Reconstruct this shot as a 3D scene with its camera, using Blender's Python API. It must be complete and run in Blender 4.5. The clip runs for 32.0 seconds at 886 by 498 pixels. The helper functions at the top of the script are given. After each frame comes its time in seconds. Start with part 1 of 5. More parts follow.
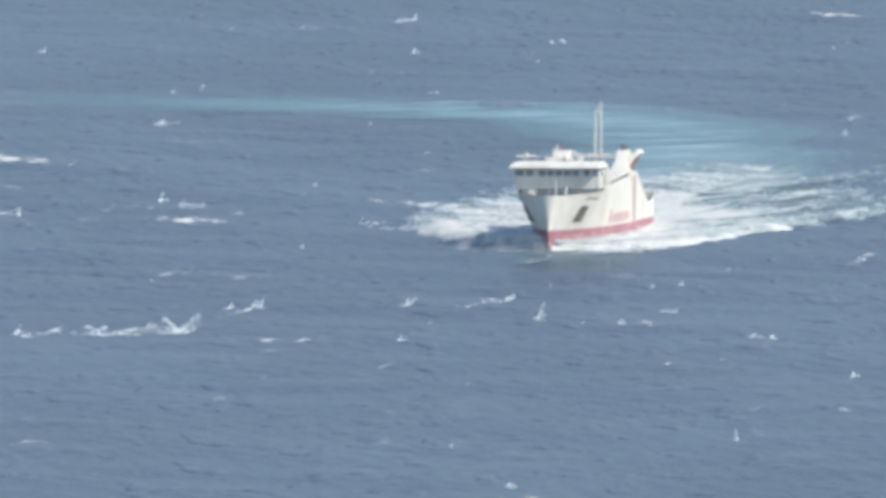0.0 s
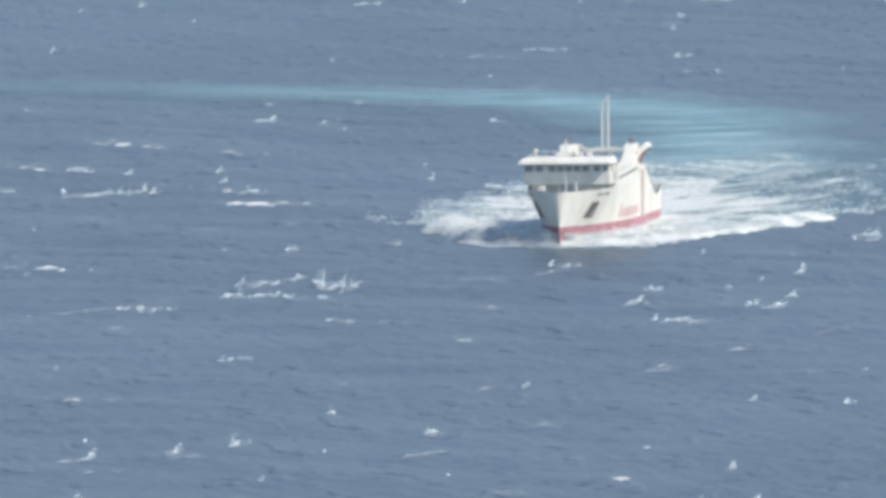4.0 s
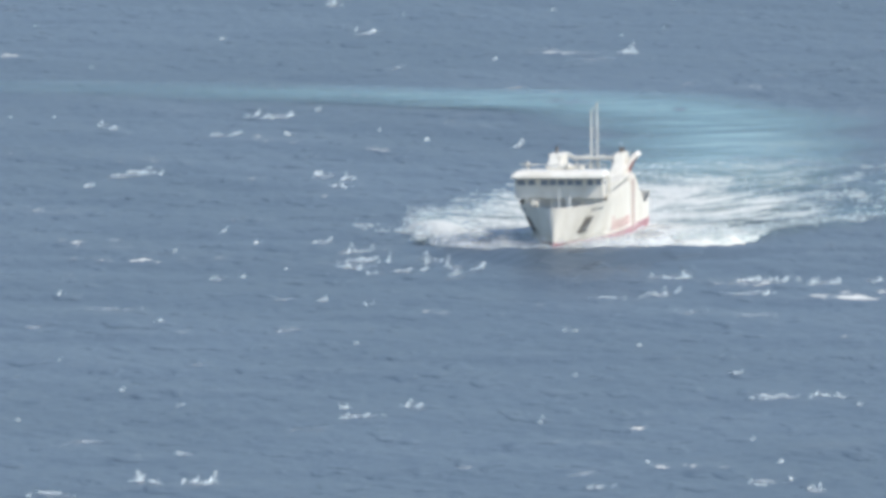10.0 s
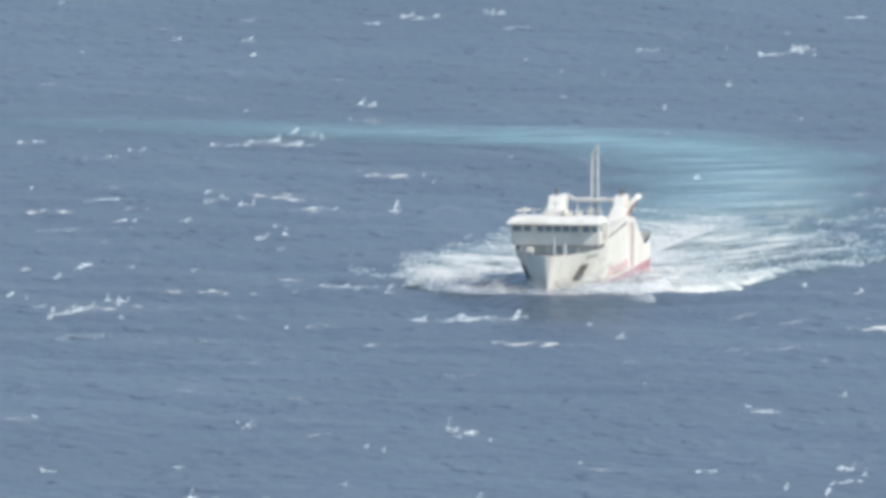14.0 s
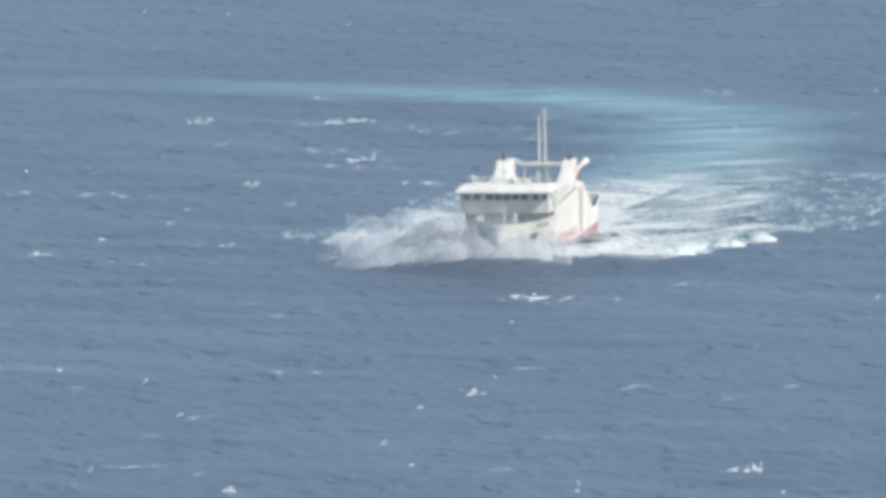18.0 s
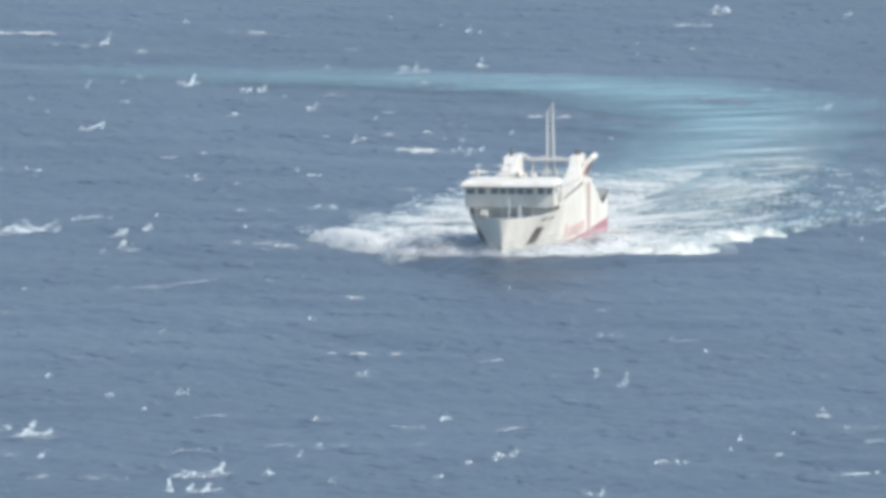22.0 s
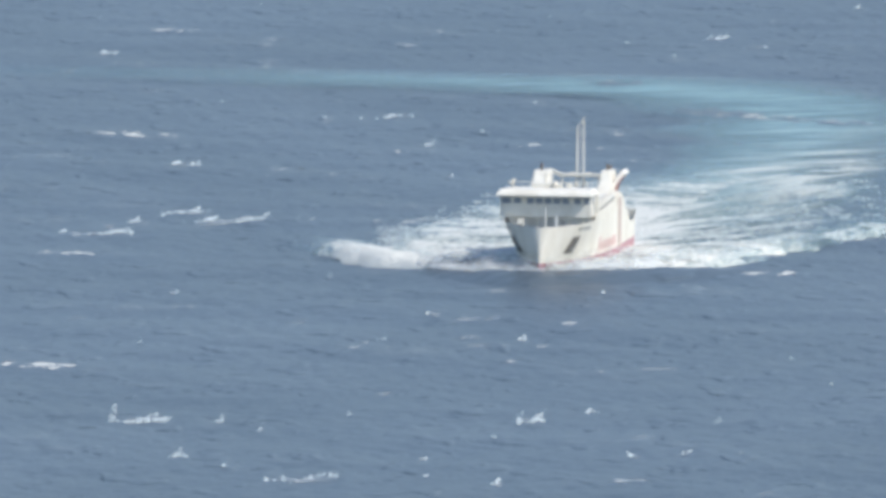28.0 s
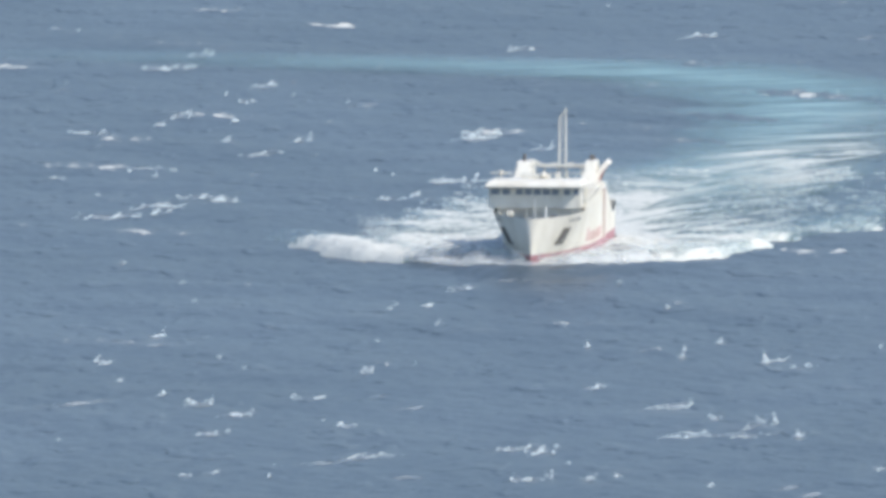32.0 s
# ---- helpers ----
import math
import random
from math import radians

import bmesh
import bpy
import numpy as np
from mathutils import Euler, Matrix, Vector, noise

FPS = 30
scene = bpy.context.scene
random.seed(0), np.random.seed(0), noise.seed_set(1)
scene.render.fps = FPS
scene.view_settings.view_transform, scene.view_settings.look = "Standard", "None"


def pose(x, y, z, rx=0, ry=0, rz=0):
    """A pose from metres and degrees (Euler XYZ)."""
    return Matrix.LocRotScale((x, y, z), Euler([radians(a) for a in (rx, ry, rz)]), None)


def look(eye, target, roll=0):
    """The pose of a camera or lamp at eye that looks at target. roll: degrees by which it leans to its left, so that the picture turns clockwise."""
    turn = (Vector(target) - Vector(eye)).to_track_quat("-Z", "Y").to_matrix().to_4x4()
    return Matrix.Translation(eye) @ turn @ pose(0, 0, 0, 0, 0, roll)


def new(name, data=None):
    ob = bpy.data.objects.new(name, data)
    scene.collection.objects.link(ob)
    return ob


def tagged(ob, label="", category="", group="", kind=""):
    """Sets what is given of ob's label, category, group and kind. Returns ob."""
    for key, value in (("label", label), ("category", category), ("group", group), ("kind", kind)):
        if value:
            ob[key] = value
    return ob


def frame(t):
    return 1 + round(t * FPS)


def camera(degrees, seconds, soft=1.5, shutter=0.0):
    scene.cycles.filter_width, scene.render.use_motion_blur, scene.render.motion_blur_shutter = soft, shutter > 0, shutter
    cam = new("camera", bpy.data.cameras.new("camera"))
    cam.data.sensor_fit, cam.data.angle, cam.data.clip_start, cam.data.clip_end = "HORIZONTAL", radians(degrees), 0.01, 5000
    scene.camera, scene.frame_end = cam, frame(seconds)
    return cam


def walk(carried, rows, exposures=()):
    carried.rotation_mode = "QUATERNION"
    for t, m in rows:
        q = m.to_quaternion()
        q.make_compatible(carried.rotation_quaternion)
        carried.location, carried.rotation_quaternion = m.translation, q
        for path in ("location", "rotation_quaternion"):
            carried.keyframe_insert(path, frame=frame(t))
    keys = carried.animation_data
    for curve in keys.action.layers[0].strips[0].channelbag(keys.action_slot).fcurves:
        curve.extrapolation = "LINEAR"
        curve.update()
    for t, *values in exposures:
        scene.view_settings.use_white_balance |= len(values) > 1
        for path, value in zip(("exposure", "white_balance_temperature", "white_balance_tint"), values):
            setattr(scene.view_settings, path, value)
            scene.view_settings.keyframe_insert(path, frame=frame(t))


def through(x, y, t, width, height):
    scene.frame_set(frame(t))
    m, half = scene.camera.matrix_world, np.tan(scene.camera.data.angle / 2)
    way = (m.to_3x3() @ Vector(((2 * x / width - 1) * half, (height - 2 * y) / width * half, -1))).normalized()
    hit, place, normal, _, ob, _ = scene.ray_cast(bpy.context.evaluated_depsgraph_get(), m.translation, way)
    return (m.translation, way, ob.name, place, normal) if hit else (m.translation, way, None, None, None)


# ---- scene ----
EYE_HEIGHT = 196.3
cam = camera(2.794, 32.0, soft=4.3)
# seconds, pan to the right, tilt down
VIEW = (
    (0, -0.194, 3.402), (0.5, -0.220, 3.402), (1, -0.246, 3.439), (1.5, -0.241, 3.467), (2, -0.240, 3.505), (2.5, -0.266, 3.503),
    (3, -0.305, 3.496), (3.5, -0.292, 3.464), (5.5, -0.279, 3.402), (6, -0.256, 3.367), (6.5, -0.265, 3.319), (7, -0.273, 3.300),
    (7.5, -0.287, 3.283), (8, -0.277, 3.287), (8.5, -0.267, 3.300), (9, -0.257, 3.300), (9.5, -0.302, 3.356), (10, -0.341, 3.439),
    (10.5, -0.362, 3.469), (11, -0.375, 3.422), (11.5, -0.367, 3.380), (12, -0.370, 3.356), (12.5, -0.366, 3.322), (13, -0.355, 3.273),
    (13.5, -0.351, 3.271), (14, -0.393, 3.322), (14.5, -0.368, 3.376), (15, -0.341, 3.394), (15.5, -0.363, 3.408), (17.5, -0.355, 3.409),
    (18, -0.296, 3.451), (18.5, -0.302, 3.480), (19, -0.380, 3.564), (19.5, -0.400, 3.577), (20, -0.404, 3.561), (20.5, -0.410, 3.522),
    (21, -0.424, 3.500), (21.5, -0.430, 3.504), (22, -0.380, 3.490), (22.5, -0.359, 3.473), (23, -0.383, 3.495), (23.5, -0.433, 3.516),
    (24, -0.516, 3.513), (24.5, -0.584, 3.506), (25, -0.616, 3.430), (25.5, -0.635, 3.396), (27.5, -0.572, 3.427), (28, -0.580, 3.483),
    (28.5, -0.566, 3.547), (29, -0.548, 3.535), (29.5, -0.560, 3.545), (30, -0.581, 3.526), (30.5, -0.601, 3.519), (31, -0.617, 3.514),
    (31.5, -0.602, 3.534), (32, -0.587, 3.535),
)
# seconds, x, y, pitch, roll, yaw of the ferry
SAIL = (
    (0, 14.00, 3323.00, -0.89, -0.30, -10.34), (0.5, 13.52, 3320.24, -0.37, -0.84, -10.21), (1, 13.04, 3317.48, 0.55, -0.53, -10.33), (1.5, 12.56, 3314.72, 0.86, -0.37, -10.20),
    (2, 12.08, 3311.97, 0.41, -0.32, -10.05), (2.5, 11.61, 3309.21, -0.25, -0.90, -10.21), (3, 11.14, 3306.45, -0.48, -0.52, -10.05), (3.5, 10.68, 3303.68, -0.57, -0.57, -9.75),
    (5.5, 8.91, 3292.62, 0.67, -1.62, -9.01), (6, 8.50, 3289.85, 0.07, -1.43, -8.75), (6.5, 8.09, 3287.08, -0.53, -0.68, -8.54), (7, 7.69, 3284.31, -0.92, -0.81, -8.47),
    (7.5, 7.29, 3281.54, -0.74, -0.98, -8.23), (8, 6.90, 3278.77, 0.10, -1.31, -8.17), (8.5, 6.52, 3276.00, 1.02, -1.27, -8.13), (9, 6.13, 3273.22, 1.66, -0.90, -8.16),
    (9.5, 5.74, 3270.45, 1.67, -0.67, -8.22), (10, 5.35, 3267.68, 0.97, -0.53, -8.41), (10.5, 4.94, 3264.91, 0.13, -0.61, -8.74), (11, 4.53, 3262.14, -0.67, -0.52, -8.85),
    (11.5, 4.10, 3259.37, -1.13, -0.25, -9.15), (12, 3.67, 3256.60, -0.97, -0.49, -9.15), (12.5, 3.24, 3253.84, -0.33, -0.73, -9.07), (13, 2.81, 3251.07, 0.87, -0.60, -8.94),
    (13.5, 2.38, 3248.30, 1.90, -0.01, -9.03), (14, 1.93, 3245.54, 2.05, 0.31, -9.36), (14.5, 1.48, 3242.78, 0.91, 0.47, -9.75), (15, 1.03, 3240.01, -0.71, 0.12, -9.86),
    (15.5, 0.57, 3237.25, -2.34, 0.02, -9.68), (17.5, -1.20, 3226.19, 2.09, -0.66, -8.72), (18, -1.63, 3223.42, 2.97, -0.42, -8.78), (18.5, -2.06, 3220.66, 2.36, -0.37, -8.97),
    (19, -2.49, 3217.89, 0.88, 0.21, -9.22), (19.5, -2.93, 3215.13, -1.31, -0.40, -9.16), (20, -3.37, 3212.36, -2.65, -0.21, -9.31), (20.5, -3.82, 3209.60, -2.45, -0.13, -9.10),
    (21, -4.26, 3206.83, -0.60, -0.23, -9.14), (21.5, -4.71, 3204.07, 1.42, -0.37, -9.24), (22, -5.16, 3201.31, 2.56, -0.27, -9.46), (22.5, -5.63, 3198.54, 2.65, -0.06, -9.88),
    (23, -6.11, 3195.79, 1.72, 0.63, -10.09), (23.5, -6.60, 3193.03, 0.31, 0.54, -10.24), (24, -7.10, 3190.27, -0.70, 0.06, -10.36), (24.5, -7.60, 3187.52, -0.90, -0.13, -10.52),
    (25, -8.09, 3184.76, -0.83, -0.23, -9.98), (25.5, -8.56, 3182.00, -0.38, -0.11, -9.58), (27.5, -10.27, 3170.93, 0.85, 0.52, -7.79), (28, -10.66, 3168.16, 0.97, 0.51, -7.59),
    (28.5, -11.03, 3165.39, 0.65, 0.32, -7.46), (29, -11.40, 3162.61, 0.33, 0.43, -7.45), (29.5, -11.76, 3159.83, -0.34, 0.46, -7.39), (30, -12.12, 3157.06, -0.99, 0.16, -7.28),
    (30.5, -12.47, 3154.28, -1.39, 0.44, -6.92), (31, -12.80, 3151.50, -1.40, 0.54, -6.52), (31.5, -13.11, 3148.72, -0.35, 0.32, -6.00), (32, -13.42, 3145.93, 0.98, 0.15, -5.83),
)
walk(cam, [(t, pose(0, 0, EYE_HEIGHT, 90 - tilt, 0, -pan)) for t, pan, tilt in VIEW],
     exposures=[(0, 0.74), (32, 0.74)])

# ---- world and sun ----
SUN_AZIMUTH, SUN_HEIGHT = 121.0, 45.0     # degrees from +y towards +x, and above the sea
world = bpy.data.worlds.new("sky")
scene.world = world
world.use_nodes = True
wn = world.node_tree
sky = wn.nodes.new("ShaderNodeTexSky")
sky.sky_type = "NISHITA"
sky.sun_disc = False
sky.sun_elevation, sky.sun_rotation = radians(SUN_HEIGHT), radians(SUN_AZIMUTH)
sky.dust_density, sky.air_density, sky.ozone_density = 0.5, 1.0, 2.5
wn.nodes["Background"].inputs["Strength"].default_value = 0.118
wn.links.new(sky.outputs["Color"], wn.nodes["Background"].inputs["Color"])

sun = new("sun", bpy.data.lights.new("sun", "SUN"))
sun.data.energy, sun.data.angle, sun.data.color = 3.15, radians(0.6), (1.0, 0.945, 0.86)
ta, te = radians(SUN_AZIMUTH), radians(SUN_HEIGHT)
sun_way = Vector((math.sin(ta) * math.cos(te), math.cos(ta) * math.cos(te), math.sin(te)))
sun.matrix_world = look(sun_way * 100, (0, 0, 0))


# ---- materials ----
class Nodes:
    """A short way to write a node material."""

    def __init__(self, name):
        self.mat = bpy.data.materials.new(name)
        self.mat.use_nodes = True
        self.tree = self.mat.node_tree
        self.tree.nodes.clear()
        self.out = self.tree.nodes.new("ShaderNodeOutputMaterial")

    def put(self, socket, value):
        if isinstance(value, bpy.types.NodeSocket):
            self.tree.links.new(value, socket)
        else:
            socket.default_value = value

    def math(self, operation, a, b=0.0, c=0.0, clamp=False):
        n = self.tree.nodes.new("ShaderNodeMath")
        n.operation, n.use_clamp = operation, clamp
        for socket, value in zip(n.inputs, (a, b, c)):
            self.put(socket, value)
        return n.outputs[0]

    def ramp(self, value, low, high, to0=0.0, to1=1.0):
        n = self.tree.nodes.new("ShaderNodeMapRange")
        n.interpolation_type, n.clamp = "SMOOTHSTEP", True
        for socket, v in zip(n.inputs, (value, low, high, to0, to1)):
            self.put(socket, v)
        return n.outputs[0]

    def place(self, kind="Object", scale=(1, 1, 1)):
        if kind == "World":
            v = self.tree.nodes.new("ShaderNodeNewGeometry").outputs["Position"]
        else:
            v = self.tree.nodes.new("ShaderNodeTexCoord").outputs[kind]
        m = self.tree.nodes.new("ShaderNodeVectorMath")
        m.operation = "MULTIPLY"
        self.put(m.inputs[0], v)
        m.inputs[1].default_value = scale
        return m.outputs[0]

    def noise(self, vector, scale=1.0, detail=3.0, rough=0.55, warp=0.0):
        n = self.tree.nodes.new("ShaderNodeTexNoise")
        self.put(n.inputs["Vector"], vector)
        for key, v in (("Scale", scale), ("Detail", detail), ("Roughness", rough), ("Distortion", warp)):
            n.inputs[key].default_value = v
        return n.outputs["Fac"]

    def attribute(self, name):
        n = self.tree.nodes.new("ShaderNodeAttribute")
        n.attribute_name = name
        return n.outputs["Fac"]

    def mix(self, f, a, b):
        n = self.tree.nodes.new("ShaderNodeMix")
        n.data_type = "RGBA"
        self.put(n.inputs["Factor"], f)
        self.put(n.inputs[6], a)
        self.put(n.inputs[7], b)
        return n.outputs[2]

    def bump(self, height, strength, distance):
        n = self.tree.nodes.new("ShaderNodeBump")
        n.inputs["Strength"].default_value, n.inputs["Distance"].default_value = strength, distance
        self.put(n.inputs["Height"], height)
        return n.outputs["Normal"]

    def surface(self, colour, rough=0.5, metal=0.0, normal=None, ior=1.45, alpha=None):
        n = self.tree.nodes.new("ShaderNodeBsdfPrincipled")
        self.put(n.inputs["Base Color"], colour)
        self.put(n.inputs["Roughness"], rough)
        self.put(n.inputs["Metallic"], metal)
        self.put(n.inputs["IOR"], ior)
        if alpha is not None:
            self.put(n.inputs["Alpha"], alpha)
        if normal is not None:
            self.put(n.inputs["Normal"], normal)
        self.tree.links.new(n.outputs[0], self.out.inputs["Surface"])
        return self.mat


def rgb(r, g, b):
    return (r, g, b, 1.0)


WATER = rgb(0.066, 0.088, 0.108)
FOAM = rgb(0.56, 0.57, 0.54)


def water_material():
    m = Nodes("sea water")
    fine = m.noise(m.place("Object", (0.30, 0.085, 0.5)), 1.0, 4.0, 0.55, 0.5)
    # steep wavelets that stand alone on the smoother water
    steep = m.ramp(m.noise(m.place("Object", (0.12, 0.045, 0.3)), 1.0, 2.0, 0.45, 0.3), 0.58, 0.70)
    relief = m.math("MULTIPLY_ADD", fine, 0.45, m.math("MULTIPLY", steep, 0.62))
    broad = m.noise(m.place("World", (0.012, 0.0045, 0.0)), 1.0, 3.0)
    # breaking crests: the crest of this sheet where a gust patch of the sea lets it break
    crest = m.attribute("crest")
    gust = m.noise(m.place("World", (0.045, 0.016, 0.0)), 1.0, 2.0, 0.5)
    lace = m.noise(m.place("Object", (0.7, 0.3, 0.0)), 1.0, 4.0, 0.65, 0.8)
    level = m.math("ADD", m.math("MULTIPLY_ADD", gust, 1.5, crest), m.math("MULTIPLY", lace, 0.9))
    foam = m.ramp(level, 2.42, 2.56)
    # pale streaks blown down the wind
    streak = m.noise(m.place("World", (0.035, 0.14, 0.0)), 1.0, 4.0, 0.6, 0.5)
    pale = m.ramp(m.math("ADD", streak, m.math("MULTIPLY", crest, 0.10)), 0.64, 0.84, 0.0, 0.2)
    cover = m.math("MAXIMUM", foam, pale)
    deep = m.mix(m.ramp(broad, 0.35, 0.7), WATER, rgb(0.078, 0.103, 0.127))
    colour = m.mix(cover, deep, FOAM)
    return m.surface(colour, m.ramp(cover, 0.0, 1.0, 0.41, 0.9), 0.0, m.bump(relief, 0.85, 1.0), 1.33)


def painted(name, colour, rough=0.45, grime=0.12, scale=0.35):
    m = Nodes(name)
    v = m.place("Object", (1, 1, 0.35))
    patch = m.noise(v, scale, 4.0, 0.6)
    grain = m.noise(v, scale * 9, 3.0, 0.6)
    dirt = tuple(c * (1 - grime) * k for c, k in zip(colour[:3], (0.98, 0.96, 0.93))) + (1.0,)
    shade = m.mix(m.ramp(m.math("ADD", patch, m.math("MULTIPLY", grain, 0.3)), 0.5, 0.85), colour, dirt)
    return m.surface(shade, m.ramp(grain, 0.2, 0.8, rough - 0.08, rough + 0.1), 0.0, m.bump(grain, 0.08, 0.02))


MILK = rgb(0.24, 0.395, 0.43)


def wake_material(name, heading, streaky=1.0, laced=0.75, soft=0.36):
    """Foam over churned turquoise water, clear where neither lies, in streaks that run along the heading."""
    m = Nodes(name)
    foam, milk = m.attribute("foam"), m.attribute("milk")
    spin = m.tree.nodes.new("ShaderNodeVectorRotate")
    spin.rotation_type = "Z_AXIS"
    m.put(spin.inputs["Vector"], m.place("World", (1, 1, 0)))
    spin.inputs["Angle"].default_value = -radians(heading)

    def streaks(along, across, detail, rough, warp):
        n = m.tree.nodes.new("ShaderNodeVectorMath")
        n.operation = "MULTIPLY"
        m.put(n.inputs[0], spin.outputs[0])
        n.inputs[1].default_value = (along, across, 0)
        return m.noise(n.outputs[0], 1.0, detail, rough, warp)
    coarse = streaks(0.028, 0.16, 4.0, 0.6, 0.9)
    patch = streaks(0.03, 0.06, 3.0, 0.55, 0.4)
    lace = m.noise(m.place("World", (0.75, 0.22, 0.0)), 1.0, 5.0, 0.7, 0.6)
    level = m.math("ADD", m.math("MULTIPLY_ADD", coarse, streaky, foam), m.math("MULTIPLY_ADD", lace, laced, m.math("MULTIPLY", patch, 0.55)))
    white = m.ramp(level, 1.26 - soft + 0.46 * streaky, 1.26 + soft + 0.46 * streaky)
    white = m.math("MULTIPLY", white, m.ramp(foam, 0.0, 0.2))
    haze = m.math("MULTIPLY", milk, m.ramp(m.math("ADD", coarse, m.math("MULTIPLY", patch, 0.5)), 0.42, 1.0, 0.3, 1.0))
    clear = m.math("MAXIMUM", m.math("MULTIPLY", white, 0.95), m.math("MULTIPLY", haze, 0.9))
    return m.surface(m.mix(white, MILK, FOAM), m.ramp(white, 0.0, 1.0, 0.4, 0.9), 0.0, m.bump(lace, 0.9, 0.45), 1.33, clear)


def droplet_material(name, colour, through, veiled=False):
    """Clumps of bubbles and drops, lit partly through."""
    m = Nodes(name)
    dark = tuple(c * 0.92 for c in colour[:3]) + (1.0,)
    tint = m.mix(m.noise(m.place("Object", (0.5, 0.2, 0.5)), 1.0, 3.0), colour, dark)
    kinds = [m.tree.nodes.new("ShaderNodeBsdf" + k) for k in ("Diffuse", "Translucent")]
    for n in kinds:
        m.put(n.inputs["Color"], tint)
    lit = m.tree.nodes.new("ShaderNodeMixShader")
    lit.inputs[0].default_value = through
    for a, b in ((kinds[0].outputs[0], lit.inputs[1]), (kinds[1].outputs[0], lit.inputs[2])):
        m.tree.links.new(a, b)
    if not veiled:
        m.tree.links.new(lit.outputs[0], m.out.inputs["Surface"])
        return m.mat
    puff = m.noise(m.place("Object", (0.22, 0.2, 0.26)), 1.0, 4.0, 0.55, 0.3)
    thin = m.math("MULTIPLY_ADD", m.ramp(puff, 0.3, 0.7, -0.16, 0.16), m.ramp(m.attribute("veil"), 0.0, 0.3), m.attribute("veil"), clamp=True)
    clear, whole = m.tree.nodes.new("ShaderNodeBsdfTransparent"), m.tree.nodes.new("ShaderNodeMixShader")
    for a, b in ((thin, whole.inputs[0]), (lit.outputs[0], whole.inputs[1]), (clear.outputs[0], whole.inputs[2]), (whole.outputs[0], m.out.inputs["Surface"])):
        m.tree.links.new(a, b)
    return m.mat


def wisp_material():
    """Thin torn foam that lies on the water, clear between its threads."""
    m = Nodes("thin drifting foam")
    spin = m.tree.nodes.new("ShaderNodeVectorRotate")
    spin.rotation_type = "Z_AXIS"
    m.put(spin.inputs["Vector"], m.place("Object"))
    spin.inputs["Angle"].default_value = -radians(40)
    stretch = m.tree.nodes.new("ShaderNodeVectorMath")
    stretch.operation = "MULTIPLY"
    m.put(stretch.inputs[0], spin.outputs[0])
    stretch.inputs[1].default_value = (0.10, 0.32, 0)
    thread = m.noise(stretch.outputs[0], 1.0, 4.0, 0.62, 0.9)
    lace = m.noise(m.place("Object", (0.9, 0.28, 0.0)), 1.0, 4.0, 0.7, 0.8)
    level = m.math("ADD", m.math("MULTIPLY_ADD", thread, 0.9, m.attribute("foam")), m.math("MULTIPLY", lace, 0.8))
    white = m.ramp(level, 1.05, 1.9)
    return m.surface(rgb(0.66, 0.70, 0.70), 0.85, 0.0, m.bump(lace, 0.5, 0.3), 1.33, m.math("MULTIPLY", white, 0.8))


MAT_WATER = water_material()
MAT_WAKE = wake_material("churned wake", 32)
MAT_PORT_WASH = wake_material("streaky port wash", 68, 1.9, 0.7)
MAT_STARBOARD_WASH = wake_material("speckled starboard wash", 118, 0.8, 1.2, 0.26)
MAT_WISP = wisp_material()
MAT_CAP = droplet_material("whitecap foam", rgb(0.90, 0.97, 0.97), 0.15)
MAT_SPRAY = droplet_material("spray", rgb(0.72, 0.745, 0.75), 0.38, True)
MAT_WHITE = painted("white ship paint", rgb(0.655, 0.635, 0.575))
MAT_RED = painted("red bottom paint", rgb(0.42, 0.20, 0.235), 0.55, 0.3)
MAT_STRIPE = painted("faded red lettering", rgb(0.57, 0.41, 0.39), 0.5, 0.25)
MAT_STRAKE = painted("weathered brown-pink paint", rgb(0.50, 0.40, 0.37), 0.6, 0.3)
MAT_GREY = painted("grey deck paint", rgb(0.24, 0.26, 0.27), 0.7, 0.3)
# dark grey-brown over the whole pocket
MAT_POCKET = painted("dark grey-brown anchor pocket", rgb(0.17, 0.155, 0.14), 0.7, 0.4)
MAT_DARK = painted("dark steel", rgb(0.10, 0.10, 0.10), 0.5, 0.2)
# ship's white with the grey of shade put into its colour
MAT_SHADE = painted("white paint greyed for shade", rgb(0.60, 0.61, 0.60), 0.6, 0.2)
MAT_BUFF = painted("cream funnel paint", rgb(0.66, 0.62, 0.56))
MAT_BAND = painted("brown-red funnel band", rgb(0.30, 0.15, 0.14), 0.6, 0.3)
MAT_SOOT = painted("sooty exhaust pipe", rgb(0.14, 0.13, 0.125), 0.8, 0.2)
m = Nodes("wheelhouse glass")
MAT_GLASS = m.surface(rgb(0.22, 0.26, 0.32), 0.15, 0.0, None, 1.5)


# ---- mesh helpers ----
def link_mesh(name, bm, material, smooth=False):
    me = bpy.data.meshes.new(name)
    bmesh.ops.recalc_face_normals(bm, faces=bm.faces)
    bm.to_mesh(me)
    bm.free()
    me.materials.append(material)
    if smooth:
        me.polygons.foreach_set("use_smooth", [True] * len(me.polygons))
        me.set_sharp_from_angle(angle=radians(50))
    return me


def part(name, bm, material, parent, label="", smooth=False):
    ob = new(name, link_mesh(name, bm, material, smooth))
    ob.parent = parent
    if label:
        tagged(ob, label)
    return ob


